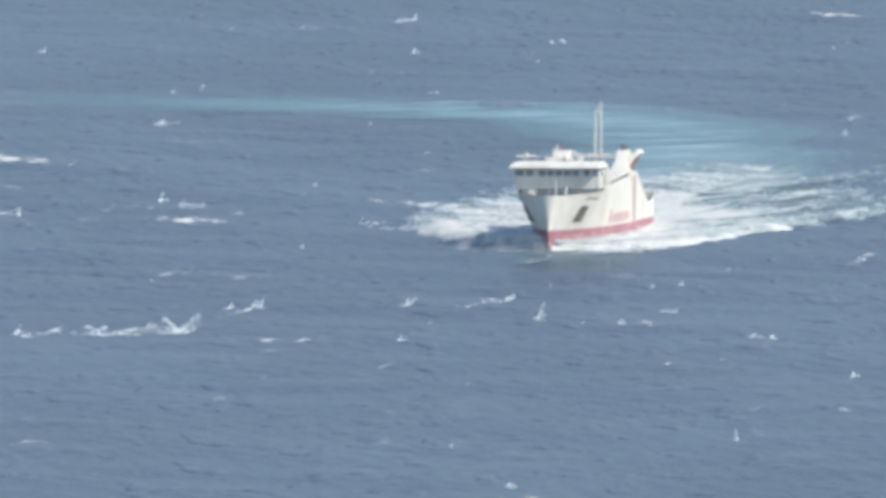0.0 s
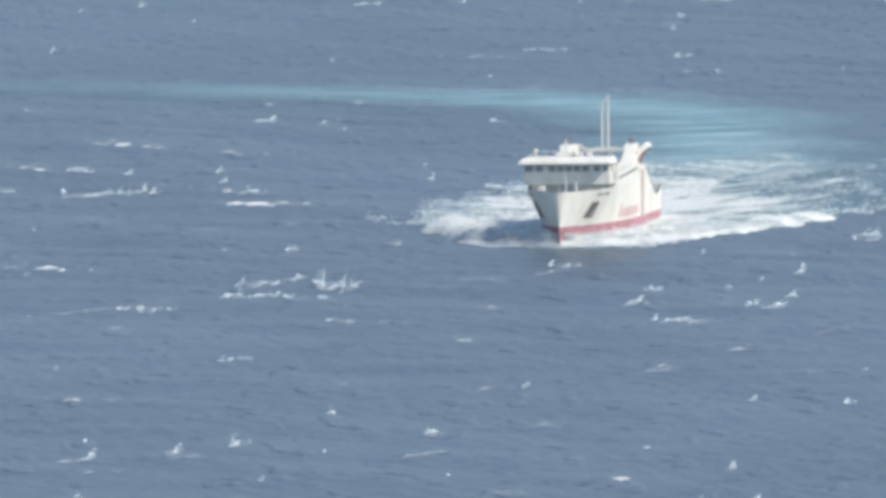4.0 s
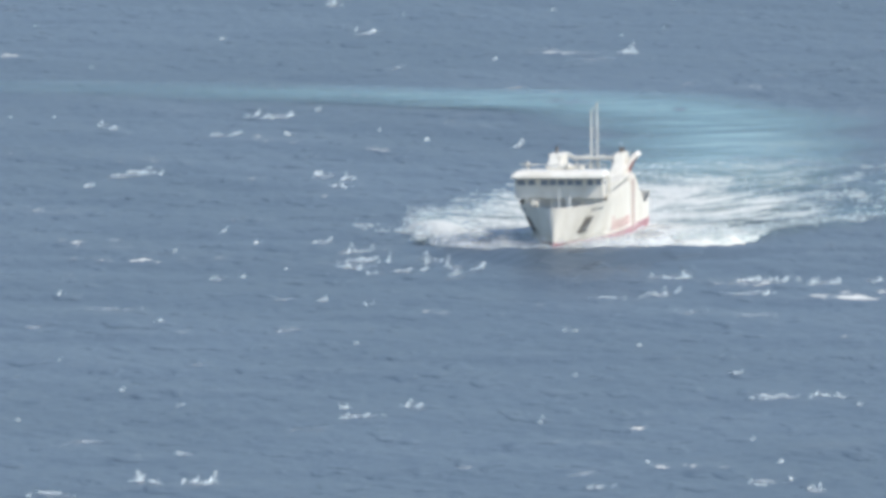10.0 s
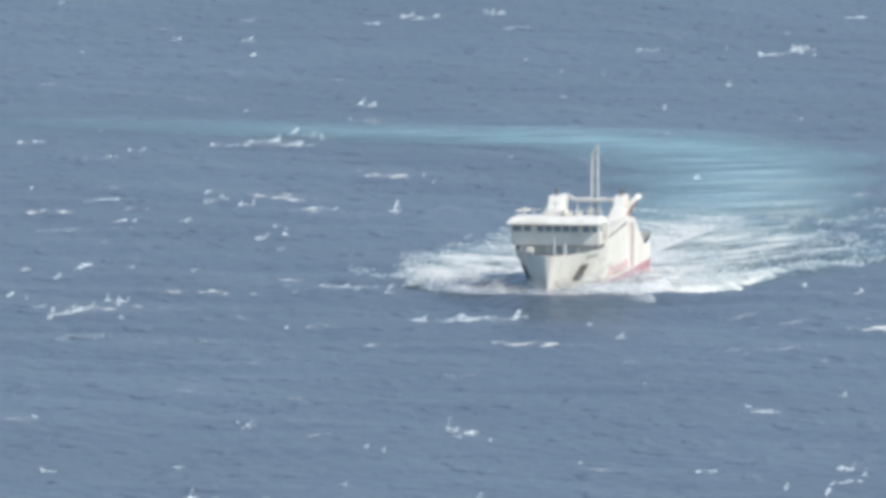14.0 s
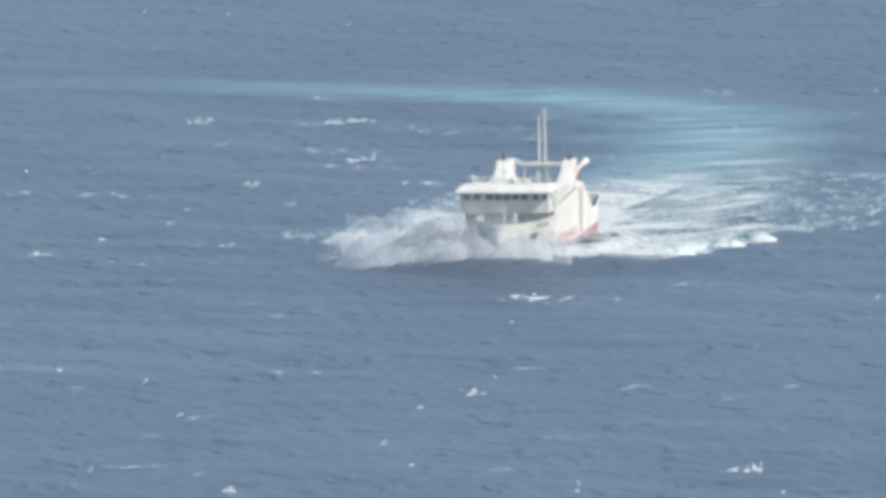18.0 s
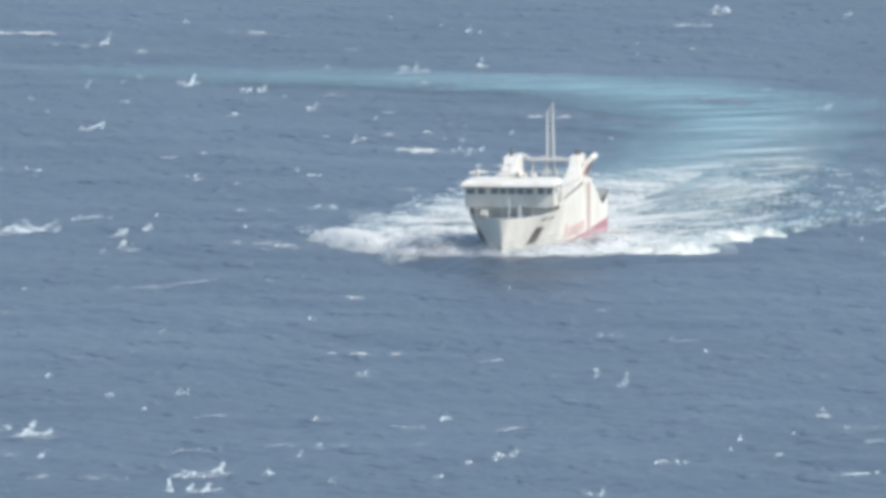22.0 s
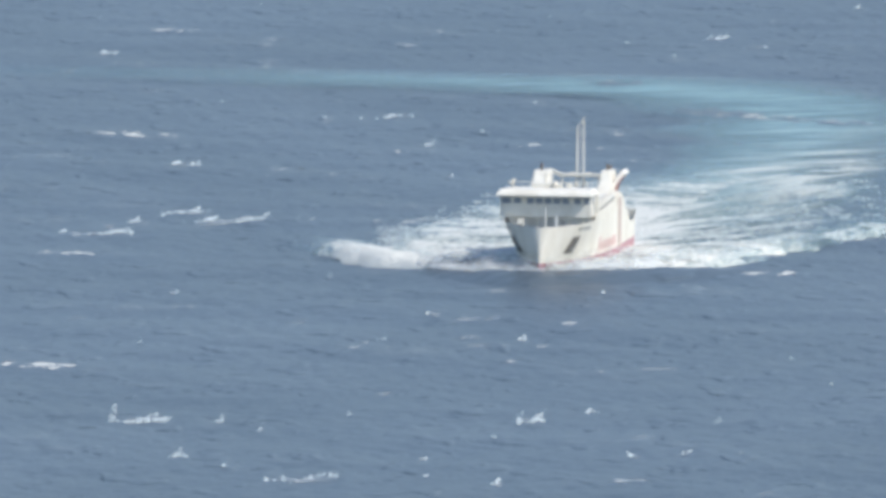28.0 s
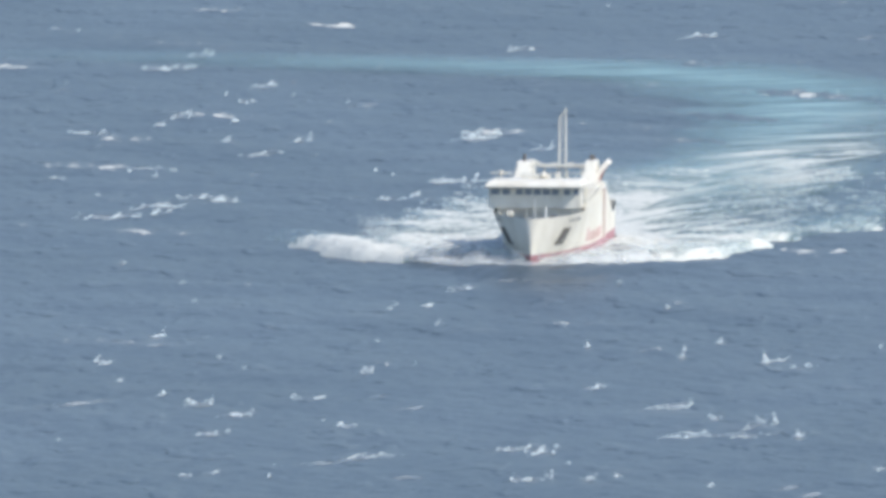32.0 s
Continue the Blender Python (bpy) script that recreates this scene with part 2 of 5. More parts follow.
def box(x0, x1, y0, y1, z0, z1, bevel=0.0, bm=None):
    bm = bm or bmesh.new()
    made = bmesh.ops.create_cube(bm, size=1.0)["verts"]
    for v in made:
        v.co = Vector((x0 + (v.co.x + 0.5) * (x1 - x0), y0 + (v.co.y + 0.5) * (y1 - y0), z0 + (v.co.z + 0.5) * (z1 - z0)))
    if bevel:
        edges = list({e for v in made for e in v.link_edges})
        bmesh.ops.bevel(bm, geom=edges, offset=bevel, segments=2, affect="EDGES", profile=0.7)
    return bm


def tube(a, b, r0, r1=None, sides=10, bm=None):
    bm = bm or bmesh.new()
    a, b = Vector(a), Vector(b)
    r1 = r0 if r1 is None else r1
    turn = (b - a).to_track_quat("Z", "Y").to_matrix().to_4x4()
    bmesh.ops.create_cone(bm, cap_ends=True, segments=sides, radius1=r0, radius2=r1, depth=(b - a).length,
                          matrix=Matrix.Translation((a + b) / 2) @ turn)
    return bm


def ball(c, r, bm=None, sides=12):
    bm = bm or bmesh.new()
    bmesh.ops.create_uvsphere(bm, u_segments=sides, v_segments=sides // 2 + 1, radius=r, matrix=Matrix.Translation(c))
    return bm


def plate(outline, x0, x1, bm=None):
    """A slab between x0 and x1 with an outline of (y, z)."""
    bm = bm or bmesh.new()
    left = [bm.verts.new((x0, y, z)) for y, z in outline]
    right = [bm.verts.new((x1, y, z)) for y, z in outline]
    bm.faces.new(left)
    bm.faces.new(right[::-1])
    n = len(outline)
    for i in range(n):
        bm.faces.new((left[i], right[i], right[(i + 1) % n], left[(i + 1) % n]))
    return bm


# ---- the sea ----
WAVE_AXIS = radians(35.0)      # the way the seas run: from +x towards +y


def wave_train(seed, heading):
    """The height of a frozen sea of many waves, as a function of x and y."""
    rng = np.random.default_rng(seed)
    swell = [(rng.uniform(26, 75), heading + rng.normal(0, 0.45), rng.uniform(0, 6.28)) for i in range(16)]
    chop = [(rng.uniform(4, 15), 0.35 * heading + rng.normal(0, 0.55), rng.uniform(0, 6.28)) for i in range(30)]

    def height(X, Y):
        Z = np.zeros_like(X)
        for length, a, phase in swell:
            Z += 0.0014 * length * np.sin(2 * math.pi / length * (X * math.cos(a) + Y * math.sin(a)) + phase)
        for length, a, phase in chop:
            Z += 0.0052 * length * (0.62 - np.abs(np.sin(2 * math.pi / length * (X * math.cos(a) + Y * math.sin(a)) + phase)))
        return Z
    return height


def wave_sheet(name, height, x0, x1, y0, y1, nx, ny):
    xs = np.linspace(x0, x1, nx)
    ys = y0 * (y1 / y0) ** np.linspace(0, 1, ny)
    X, Y = np.meshgrid(xs, ys)
    Z = height(X, Y)
    crest = np.clip((Z - Z.mean()) / Z.std(), -2, 3.5) * 0.42
    co = np.stack([X, Y, Z], -1).reshape(-1, 3).astype(np.float32)
    r, c = np.meshgrid(np.arange(ny - 1), np.arange(nx - 1), indexing="ij")
    q = (r * nx + c).ravel()
    quads = np.stack([q, q + 1, q + nx + 1, q + nx], 1).astype(np.int32)
    me = bpy.data.meshes.new(name)
    me.vertices.add(len(co))
    me.vertices.foreach_set("co", co.ravel())
    me.loops.add(quads.size)
    me.loops.foreach_set("vertex_index", quads.ravel())
    me.polygons.add(len(quads))
    me.polygons.foreach_set("loop_start", np.arange(0, quads.size, 4, dtype=np.int32))
    me.polygons.foreach_set("use_smooth", np.ones(len(quads), dtype=bool))
    me.update()
    layer = me.attributes.new("crest", "FLOAT", "POINT")
    layer.data.foreach_set("value", crest.ravel().astype(np.float32))
    me.materials.append(MAT_WATER)
    return new(name, me)


def far_sea():
    bm = bmesh.new()
    bmesh.ops.create_grid(bm, x_segments=40, y_segments=40, size=30000)
    ob = new("water", link_mesh("water", bm, MAT_WATER))
    ob.location.z = -1.6
    return tagged(ob, "blue-grey open sea reaching to the horizon", "sea", kind="structure")


far_sea()
MAIN_SEA, CROSS_SEA = wave_train(3, WAVE_AXIS), wave_train(8, WAVE_AXIS + 0.5)
waves = tagged(wave_sheet("water", MAIN_SEA, -330, 200, 2480, 4900, 500, 720),
               "choppy blue-grey sea surface with small whitecaps", "sea", kind="structure")
cross_waves = tagged(wave_sheet("water", CROSS_SEA, -330, 200, 2480, 4900, 500, 720),
                     "wind-driven blue-grey cross sea with pale streaks", "sea", kind="structure")


def main_drift(t):
    return 4.2 * t, 2.6 * t


def cross_drift(t):
    return 2.2 * t, 4.0 * t - 60


def sea_level(x, y, t):
    """The height of the water at a place and a time."""
    x, y = np.asarray(x, dtype=float), np.asarray(y, dtype=float)
    (ax, ay), (bx, by) = main_drift(t), cross_drift(t)
    return np.maximum(MAIN_SEA(x - ax, y - ay), CROSS_SEA(x - bx, y - by))


# ---- the ferry: x to port, y aft, z up, amidships on the waterline ----
def curve(points, y):
    """A smooth line through (position, value) pairs that does not overshoot."""
    n = len(points)
    slopes = [(points[i + 1][1] - points[i][1]) / (points[i + 1][0] - points[i][0]) for i in range(n - 1)]
    for i in range(n - 1):
        if y <= points[i + 1][0] or i == n - 2:
            (a, va), (b, vb) = points[i], points[i + 1]
            f = min(1.0, max(0.0, (y - a) / (b - a)))
            m0 = slopes[i] if i == 0 else (0.0 if slopes[i - 1] * slopes[i] <= 0 else 2 * slopes[i - 1] * slopes[i] / (slopes[i - 1] + slopes[i]))
            m1 = slopes[i] if i == n - 2 else (0.0 if slopes[i + 1] * slopes[i] <= 0 else 2 * slopes[i + 1] * slopes[i] / (slopes[i + 1] + slopes[i]))
            h = b - a
            return (va * (1 + 2 * f) * (1 - f) ** 2 + vb * f * f * (3 - 2 * f) + h * m0 * f * (1 - f) ** 2 - h * m1 * f * f * (1 - f))
    return points[-1][1]


DECK_HALF = ((-33.6, 0.0), (-33.0, 1.5), (-31.0, 3.9), (-27.5, 6.4), (-22.0, 7.8), (-10.0, 8.0), (30.0, 8.0), (35.4, 7.6))
WATER_HALF = ((-32.6, 0.0), (-31.0, 0.9), (-24.0, 3.5), (-14.0, 6.2), (-4.0, 7.7), (4.0, 8.0), (30.0, 7.9), (35.4, 7.4))
RAIL_TOP = ((-33.6, 7.5), (-24.0, 7.9), (-17.0, 8.1), (-5.0, 7.9), (8.0, 7.9), (24.0, 4.6), (26.0, 4.2), (28.0, 4.4), (35.4, 5.7))
RED_LINE = 1.2


def hull_half(y, z):
    deck, wet = curve(DECK_HALF, y), curve(WATER_HALF, y)
    deck = max(deck, 2.2 * math.sqrt(max(0.0, min(2.0, y + 33.6)))) if y < -31 else deck
    top = curve(RAIL_TOP, y)
    if z < 0:
        return wet * (1 - 0.10 * (-z / 5.6) ** 2)
    f = min(1.0, z / top)
    ahead = y - (-32.6 - f)
    blunt = 1.5 * math.sqrt(max(0.0, min(1.0, ahead / 1.6))) * math.exp(-max(0.0, ahead - 1.6) / 3.5) * min(1.0, z / 2.2)
    return max(wet + (deck - wet) * f ** 0.82, min(deck, blunt + 0.6 * wet))


def stations():
    return [-33.6, -33.58, -33.53, -33.45, -33.35, -33.2, -33.0, -32.75, -32.5, -32.2, -31.8, -31.4, -31.0, -30.0, -28.8, -27.5, -26.5, -25.2, -24, -22, -20, -17, -14, -10, -6, -2, 2, 5, 8, 10, 12, 15, 18, 21, 24, 27, 30, 33, 35.4]


def hull_side(levels, bottom, top, close_stern=True):
    """A shell of the hull between two heights given as functions of y."""
    bm = bmesh.new()
    rows = []
    for y in stations():
        ring = []
        lo, hi = bottom(y), top(y)
        heights = [lo + (hi - lo) * i / levels for i in range(levels + 1)]
        for side in (-1, 1):
            zs = heights if side < 0 else heights[::-1]
            ring.append([bm.verts.new((side * hull_half(y, z), y, z)) for z in zs])
        rows.append(ring)
    for a, b in zip(rows, rows[1:]):
        for k in range(2):
            for i in range(levels):
                bm.faces.new((a[k][i], a[k][i + 1], b[k][i + 1], b[k][i]))
    if close_stern:
        last = rows[-1]
        bm.faces.new(last[0] + last[1])
    bmesh.ops.remove_doubles(bm, verts=bm.verts, dist=0.01)
    bmesh.ops.dissolve_degenerate(bm, edges=bm.edges, dist=0.001)
    return bm


def ferry():
    ship = tagged(new("ferry"), "white car ferry with a red boot-top, punching through choppy sea", "ship")
    part("hull", hull_side(9, lambda y: RED_LINE, lambda y: curve(RAIL_TOP, y)), MAT_WHITE, ship, "white flared steel hull", True)
    part("boot_top", hull_side(5, lambda y: -5.6, lambda y: RED_LINE), MAT_RED, ship, "red antifouling band along the waterline", True)

    # decks inside the bulwarks
    def deck(y0, y1, z, inset):
        bm = bmesh.new()
        ys = [y0 + (y1 - y0) * i / 14 for i in range(15)]
        left = [bm.verts.new((-max(0.05, hull_half(y, z) - inset), y, z)) for y in ys]
        right = [bm.verts.new((max(0.05, hull_half(y, z) - inset), y, z)) for y in ys]
        for i in range(14):
            bm.faces.new((left[i], left[i + 1], right[i + 1], right[i]))
        return bm
    part("foredeck", deck(-33.0, -20.0, 6.6, 0.05), MAT_GREY, ship, "grey foredeck inside the bulwark")
    part("aft_deck", deck(8.0, 35.3, 4.0, 0.05), MAT_GREY, ship, "grey open vehicle deck aft")
    part("upper_deck", box(-7.7, 7.7, -20.0, 12.0, 7.6, 7.8), MAT_GREY, ship)

    # wheelhouse across the full beam
    house = part("wheelhouse", box(-8.5, 7.4, -22.0, -16.5, 8.35, 12.0, 0.12), MAT_WHITE, ship, "white wheelhouse across the full beam")
    part("roof", loft([[(-9.0, -23.7, 12.0), (7.7, -23.7, 12.0), (7.7, -15.6, 12.0), (-9.0, -15.6, 12.0)], [(-9.1, -23.8, 12.25), (7.8, -23.8, 12.25), (7.8, -15.5, 12.25), (-9.1, -15.5, 12.25)], [(-8.7, -23.5, 12.75), (7.6, -23.5, 12.75), (7.6, -15.6, 12.75), (-8.7, -15.6, 12.75)], [(-8.2, -22.8, 13.2), (7.3, -22.8, 13.2), (7.3, -16.0, 13.2), (-8.2, -16.0, 13.2)]]), MAT_WHITE, house, "thick white overhanging roof")
    # the wall's grey carries the shade of the recess
    part("front_wall", box(-7.2, 7.2, -20.6, -20.3, 6.6, 8.75), MAT_SHADE, house, "shaded recess below the wheelhouse")
    x = -8.15
    for width, gap in ((1.5, 0.5), (1.3, 1.0), (1.25, 0.3), (1.25, 0.3), (1.25, 0.3), (1.25, 0.3), (1.25, 0.9), (1.1, 0.6), (0.9, 0.3)):
        part("window", box(x, x + width, -22.04, -21.9, 10.75, 11.75, 0.03), MAT_GLASS, house)
        x += width + gap
    for side in (-1, 1):
        part("side_window", box((7.4 if side > 0 else -8.5) - 0.05, (7.4 if side > 0 else -8.5) + 0.05, -20.6, -18.4, 10.75, 11.75, 0.02), MAT_GLASS, house)
    for x in (-6.6, -4.4, -2.0, -0.6, 1.4, 3.6, 6.0):
        part("post", tube((x, -21.7, 6.6), (x, -21.7, 8.4), 0.12), MAT_WHITE, house)

    # superstructure behind the wheelhouse
    part("deckhouse", box(-6.9, 6.9, -16.4, 9.0, 7.8, 10.2, 0.1), MAT_WHITE, ship, "white passenger deckhouse")
    for side in (-1, 1):
        a, b = side * 7.86, side * 7.66
        part("side_screen", plate(((-19.0, 7.7), (9.0, 7.7), (9.0, 9.7), (-19.0, 8.7)), a, b), MAT_WHITE, ship, "white bulwark screen rising aft")
        part("upper_bulwark", plate(((-16.2, 9.25), (9.0, 10.35), (9.0, 11.0), (-16.2, 9.9)), a, b), MAT_WHITE, ship, "white upper deck bulwark")
        # dark grey plate that stands in for the shadow in the open gap
        part("promenade_shade", plate(((-16.2, 8.6), (9.0, 9.6), (9.0, 10.4), (-16.2, 9.3)), side * 7.3, side * 7.4), MAT_GREY, ship, "dark strip painted as the shade between the decks")
        part("casing", plate(((8.0, 4.0), (24.5, 4.0), (24.0, 4.9), (13.4, 10.2), (12.4, 10.4), (8.0, 9.8)), side * 6.2, side * 8.05), MAT_WHITE, ship, "white engine casing with a sloping after edge")
        part("fender", box(side * 8.06 - 0.14, side * 8.06 + 0.14, 9.4, 11.9, 0.9, 9.6, 0.05), MAT_STRAKE, ship, "faded reddish vertical strake")
        part("side_rail", tube((side * 7.1, -15.0, 10.9), (side * 7.1, 8.5, 11.6), 0.06, sides=6), MAT_WHITE, ship)
        for k in range(9):
            y = -15.0 + 2.9 * k
            part("rail_post", tube((side * 7.1, y, 10.1), (side * 7.1, y, 10.9 + 0.03 * (y + 15)), 0.05, sides=6), MAT_WHITE, ship)
        funnel(ship, side)
        anchor(ship, side)
    part("wing_pillar", box(7.2, 8.0, -16.4, -15.4, 7.8, 11.9, 0.08), MAT_WHITE, ship, "white pillar at the wheelhouse's after corner")
    part("door", box(7.36, 7.46, -18.0, -17.0, 8.8, 10.6), MAT_GREY, house)

    # gantry and lattice mast
    mast = part("mast", tube((-0.78, 19.0, 4.0), (-0.62, 19.0, 21.2), 0.19, 0.13), MAT_WHITE, ship, "tall white twin-pole lattice mast")
    part("upright", tube((0.52, 19.0, 4.0), (0.46, 19.0, 22.9), 0.2, 0.13), MAT_WHITE, mast)
    part("head_brace", tube((-0.62, 19.0, 21.15), (0.42, 19.0, 22.5), 0.13, 0.1), MAT_WHITE, mast)
    for i in range(22):
        z = 7.0 + 0.66 * i
        part("rung", tube((-0.7, 19.0, z), (0.48, 19.0, z), 0.04, sides=6), MAT_WHITE, mast)
    for i in range(9):
        z = 7.0 + 1.55 * i
        part("brace", tube((-0.7, 19.05, z), (0.48, 19.05, z + 1.3), 0.035, sides=6), MAT_WHITE, mast)
    for x in (-1.15, 0.95):
        part("foot_strut", tube((x * 1.1, 18.7, 9.8), (x * 0.62, 18.95, 12.6), 0.14, 0.1), MAT_WHITE, mast)
    part("gantry", box(-3.6, 6.2, 18.5, 19.3, 12.45, 13.05, 0.1), MAT_WHITE, ship, "white beam between the funnels")
    part("gantry_arm", loft([[(x, y, z + d) for y, d in ((18.5, -w), (19.3, -w), (19.3, w), (18.5, w))] for x, z, w in
                             ((-6.0, 13.5, 0.35), (-5.2, 13.45, 0.38), (-4.5, 13.2, 0.38), (-4.0, 12.9, 0.34), (-3.5, 12.75, 0.3))]), MAT_WHITE, ship, "curved white arm from the funnel to the beam")
    for side in (-1, 1):
        part("gantry_brace", tube((side * 3.2, 18.9, 12.5), (side * 3.4, 18.6, 9.8), 0.16), MAT_WHITE, ship)
        part("spreader", tube((0, 19.0, 12.9), (side * 1.9, 19.0, 13.2), 0.1), MAT_WHITE, mast)

    # gear on the wheelhouse roof
    light = part("searchlight", ball((-6.7, -14.6 - 4, 14.4), 0.38), MAT_WHITE, ship, "white searchlight on a short post", True)
    part("light_post", tube((-6.7, -18.6, 13.15), (-6.7, -18.6, 14.4), 0.16, 0.12), MAT_WHITE, light)
    bm = box(-1.75, 1.75, -0.16, 0.16, -0.14, 0.14, 0.05)
    tube((0, 0, -0.45), (0, 0, -0.1), 0.2, bm=bm)
    scanner = part("radar_scanner", bm, MAT_WHITE, ship, "white turning radar scanner bar")
    scanner.location = SCANNER
    radar = part("radar_mast", tube((-1.4, -16.6, 13.1), (-1.4, -16.6, 16.3), 0.2, 0.12), MAT_WHITE, ship, "short white radar mast")
    part("scanner", box(-2.3, -0.5, -16.8, -16.5, 15.2, 15.45, 0.05), MAT_WHITE, radar)
    part("radome", ball((0.4, -17.0, 13.75), 0.6), MAT_WHITE, radar, "white satellite dome", True)
    part("roof_box", box(-3.4, 1.6, -17.2, -15.8, 13.15, 13.9, 0.1), MAT_WHITE, ship, "white locker on the roof")
    part("roof_box", box(2.4, 3.4, -17.4, -16.4, 13.15, 14.0, 0.1), MAT_WHITE, ship)
    for x in (-7.8, -5.4, -3.8, 2.0, 4.4, 6.0, 7.0):
        part("stanchion", tube((x, -16.2, 13.1), (x, -16.2, 14.1), 0.05, sides=6), MAT_WHITE, ship)
    part("roof_rail", tube((-8.0, -16.2, 14.1), (7.0, -16.2, 14.1), 0.05, sides=6), MAT_WHITE, ship)

    # foredeck gear
    winch = part("winch", tube((-4.9, -27.6, 7.1), (-3.7, -27.6, 7.1), 0.45), MAT_DARK, ship, "dark mooring winch")
    part("drum_cover", box(-4.9, -3.8, -26.9, -26.0, 6.6, 8.3, 0.15), MAT_WHITE, winch, "white winch cover")
    part("winch", tube((2.6, -27.6, 7.1), (3.8, -27.6, 7.1), 0.45), MAT_DARK, ship, "dark mooring winch")
    # both posts stand in shade, so they take the shade-grey paint
    part("fore_post", tube((-0.2, -25.0, 6.6), (-0.2, -25.0, 10.4), 0.11, 0.08), MAT_SHADE, ship, "white light post on the foredeck")
    part("ventilator", tube((1.6, -24.6, 6.6), (1.6, -24.6, 8.9), 0.2, 0.16), MAT_SHADE, ship)

    # lettering on the port and starboard sides, too worn to read
    for side in (-1, 1):
        for y0, y1, z1 in ((-11.0, -9.6, 4.3), (-9.0, -7.0, 3.4), (-6.5, -4.6, 3.5), (-4.1, -2.3, 3.3), (-1.8, 0.0, 3.5), (0.5, 2.2, 3.3), (2.7, 4.2, 3.6), (4.7, 6.4, 3.4)):
            bm = plate(((y0, 1.75), (y1, 1.75), (y1, z1), (y0, z1)), 0, 0.1)
            for v in bm.verts:
                v.co.x = side * (hull_half(v.co.y, v.co.z) + (0.05 if v.co.x > 0.05 else -0.15))
            part("lettering", bm, MAT_STRIPE, ship)
        for i in range(5):
            y = -27.2 + i * 1.05
            bm = plate(((y, 6.5), (y + 0.6, 6.5), (y + 0.6, 7.0), (y, 7.0)), 0, 0.1)
            for v in bm.verts:
                v.co.x = side * (hull_half(v.co.y, v.co.z) + (0.05 if v.co.x > 0.05 else -0.1))
            part("name_bar", bm, MAT_GREY, ship)
    return ship, scanner


def loft(rings):
    """A closed solid through rings of equal length."""
    bm = bmesh.new()
    rows = [[bm.verts.new(v) for v in ring] for ring in rings]
    n = len(rows[0])
    for a, b in zip(rows, rows[1:]):
        for i in range(n):
            bm.faces.new((a[i], a[(i + 1) % n], b[(i + 1) % n], b[i]))
    bm.faces.new(rows[-1])
    bm.faces.new(rows[0][::-1])
    return bm


def funnel(ship, side):
    """A funnel block; the port one leans out into a thick hooked wing at its top."""
    shape = ((8.2, 2.9, 7.2, 8.6, 16.0), (9.6, 3.2, 7.1, 8.8, 16.0), (11.0, 3.9, 6.8, 10.0, 16.4), (12.4, 4.3, 6.6, 11.0, 16.8), (13.7, 4.6, 6.5, 11.6, 17.2), (14.1, 4.7, 6.4, 11.8, 17.0))
    if side < 0:
        shape = ((8.2, 4.0, 8.0, 8.6, 16.0), (10.2, 4.2, 8.0, 9.0, 16.0), (11.4, 4.5, 7.8, 10.0, 16.4), (12.6, 4.6, 7.5, 10.8, 16.8), (13.6, 4.7, 7.4, 11.4, 17.0), (13.9, 4.8, 7.3, 11.6, 16.8))
    rings = [[(side * x, y, z) for x, y in ((x0, y0), (x1, y0), (x1, y1), (x0, y1))] for z, x0, x1, y0, y1 in shape]
    bm = loft(rings)
    bmesh.ops.bevel(bm, geom=[e for e in bm.edges if abs(e.verts[0].co.z - e.verts[1].co.z) > 0.3], offset=0.3, segments=2, affect="EDGES")
    body = part("funnel", bm, MAT_WHITE, ship, "white funnel with a swept wing" if side > 0 else "plain white funnel block")
    if side > 0:
        def lean(f):
            return Vector((6.75 + 1.75 * f ** 2.4, 0, 9.9 + 4.0 * f ** 0.9))

        def slab(start, stop, inner, outer):
            rings = []
            for i in range(11):
                f = start + (stop - start) * i / 10
                way = (lean(f + 0.02) - lean(f - 0.02 if f > 0.02 else 0.0)).normalized()
                off = Vector((way.z, 0, -way.x))
                y0, y1 = 11.0 + 1.6 * f, 15.4 + 2.0 * f
                rings.append([tuple(lean(f) + off * d + Vector((0, y, 0))) for d, y in ((inner(f), y0), (outer(f), y0), (outer(f), y1), (inner(f), y1))])
            return loft(rings)
        part("funnel_wing", slab(0.0, 1.0, lambda f: -0.2 - 0.2 * f, lambda f: 0.25 + 0.25 * f), MAT_BUFF, body, "cream wing curving outward")
        part("band", slab(0.1, 0.78, lambda f: 0.2 + 0.25 * f, lambda f: 0.33 + 0.25 * f), MAT_BAND, body, "dark red band under the wing")
    else:
        part("hatch", box(-6.0, -5.1, 8.65, 9.05, 9.9, 10.7, 0.04), MAT_DARK, body, "dark ventilation opening")
    for k, (x, y) in enumerate(((5.5, 13.2), (5.8, 15.0)) if side > 0 else ((6.1, 13.2), (6.4, 15.0))):
        part("exhaust_pipe", tube((side * x, y, 13.7), (side * x, y + 0.2, 15.2 - 0.3 * k), 0.26), MAT_SOOT, body, "black sooty exhaust pipe")


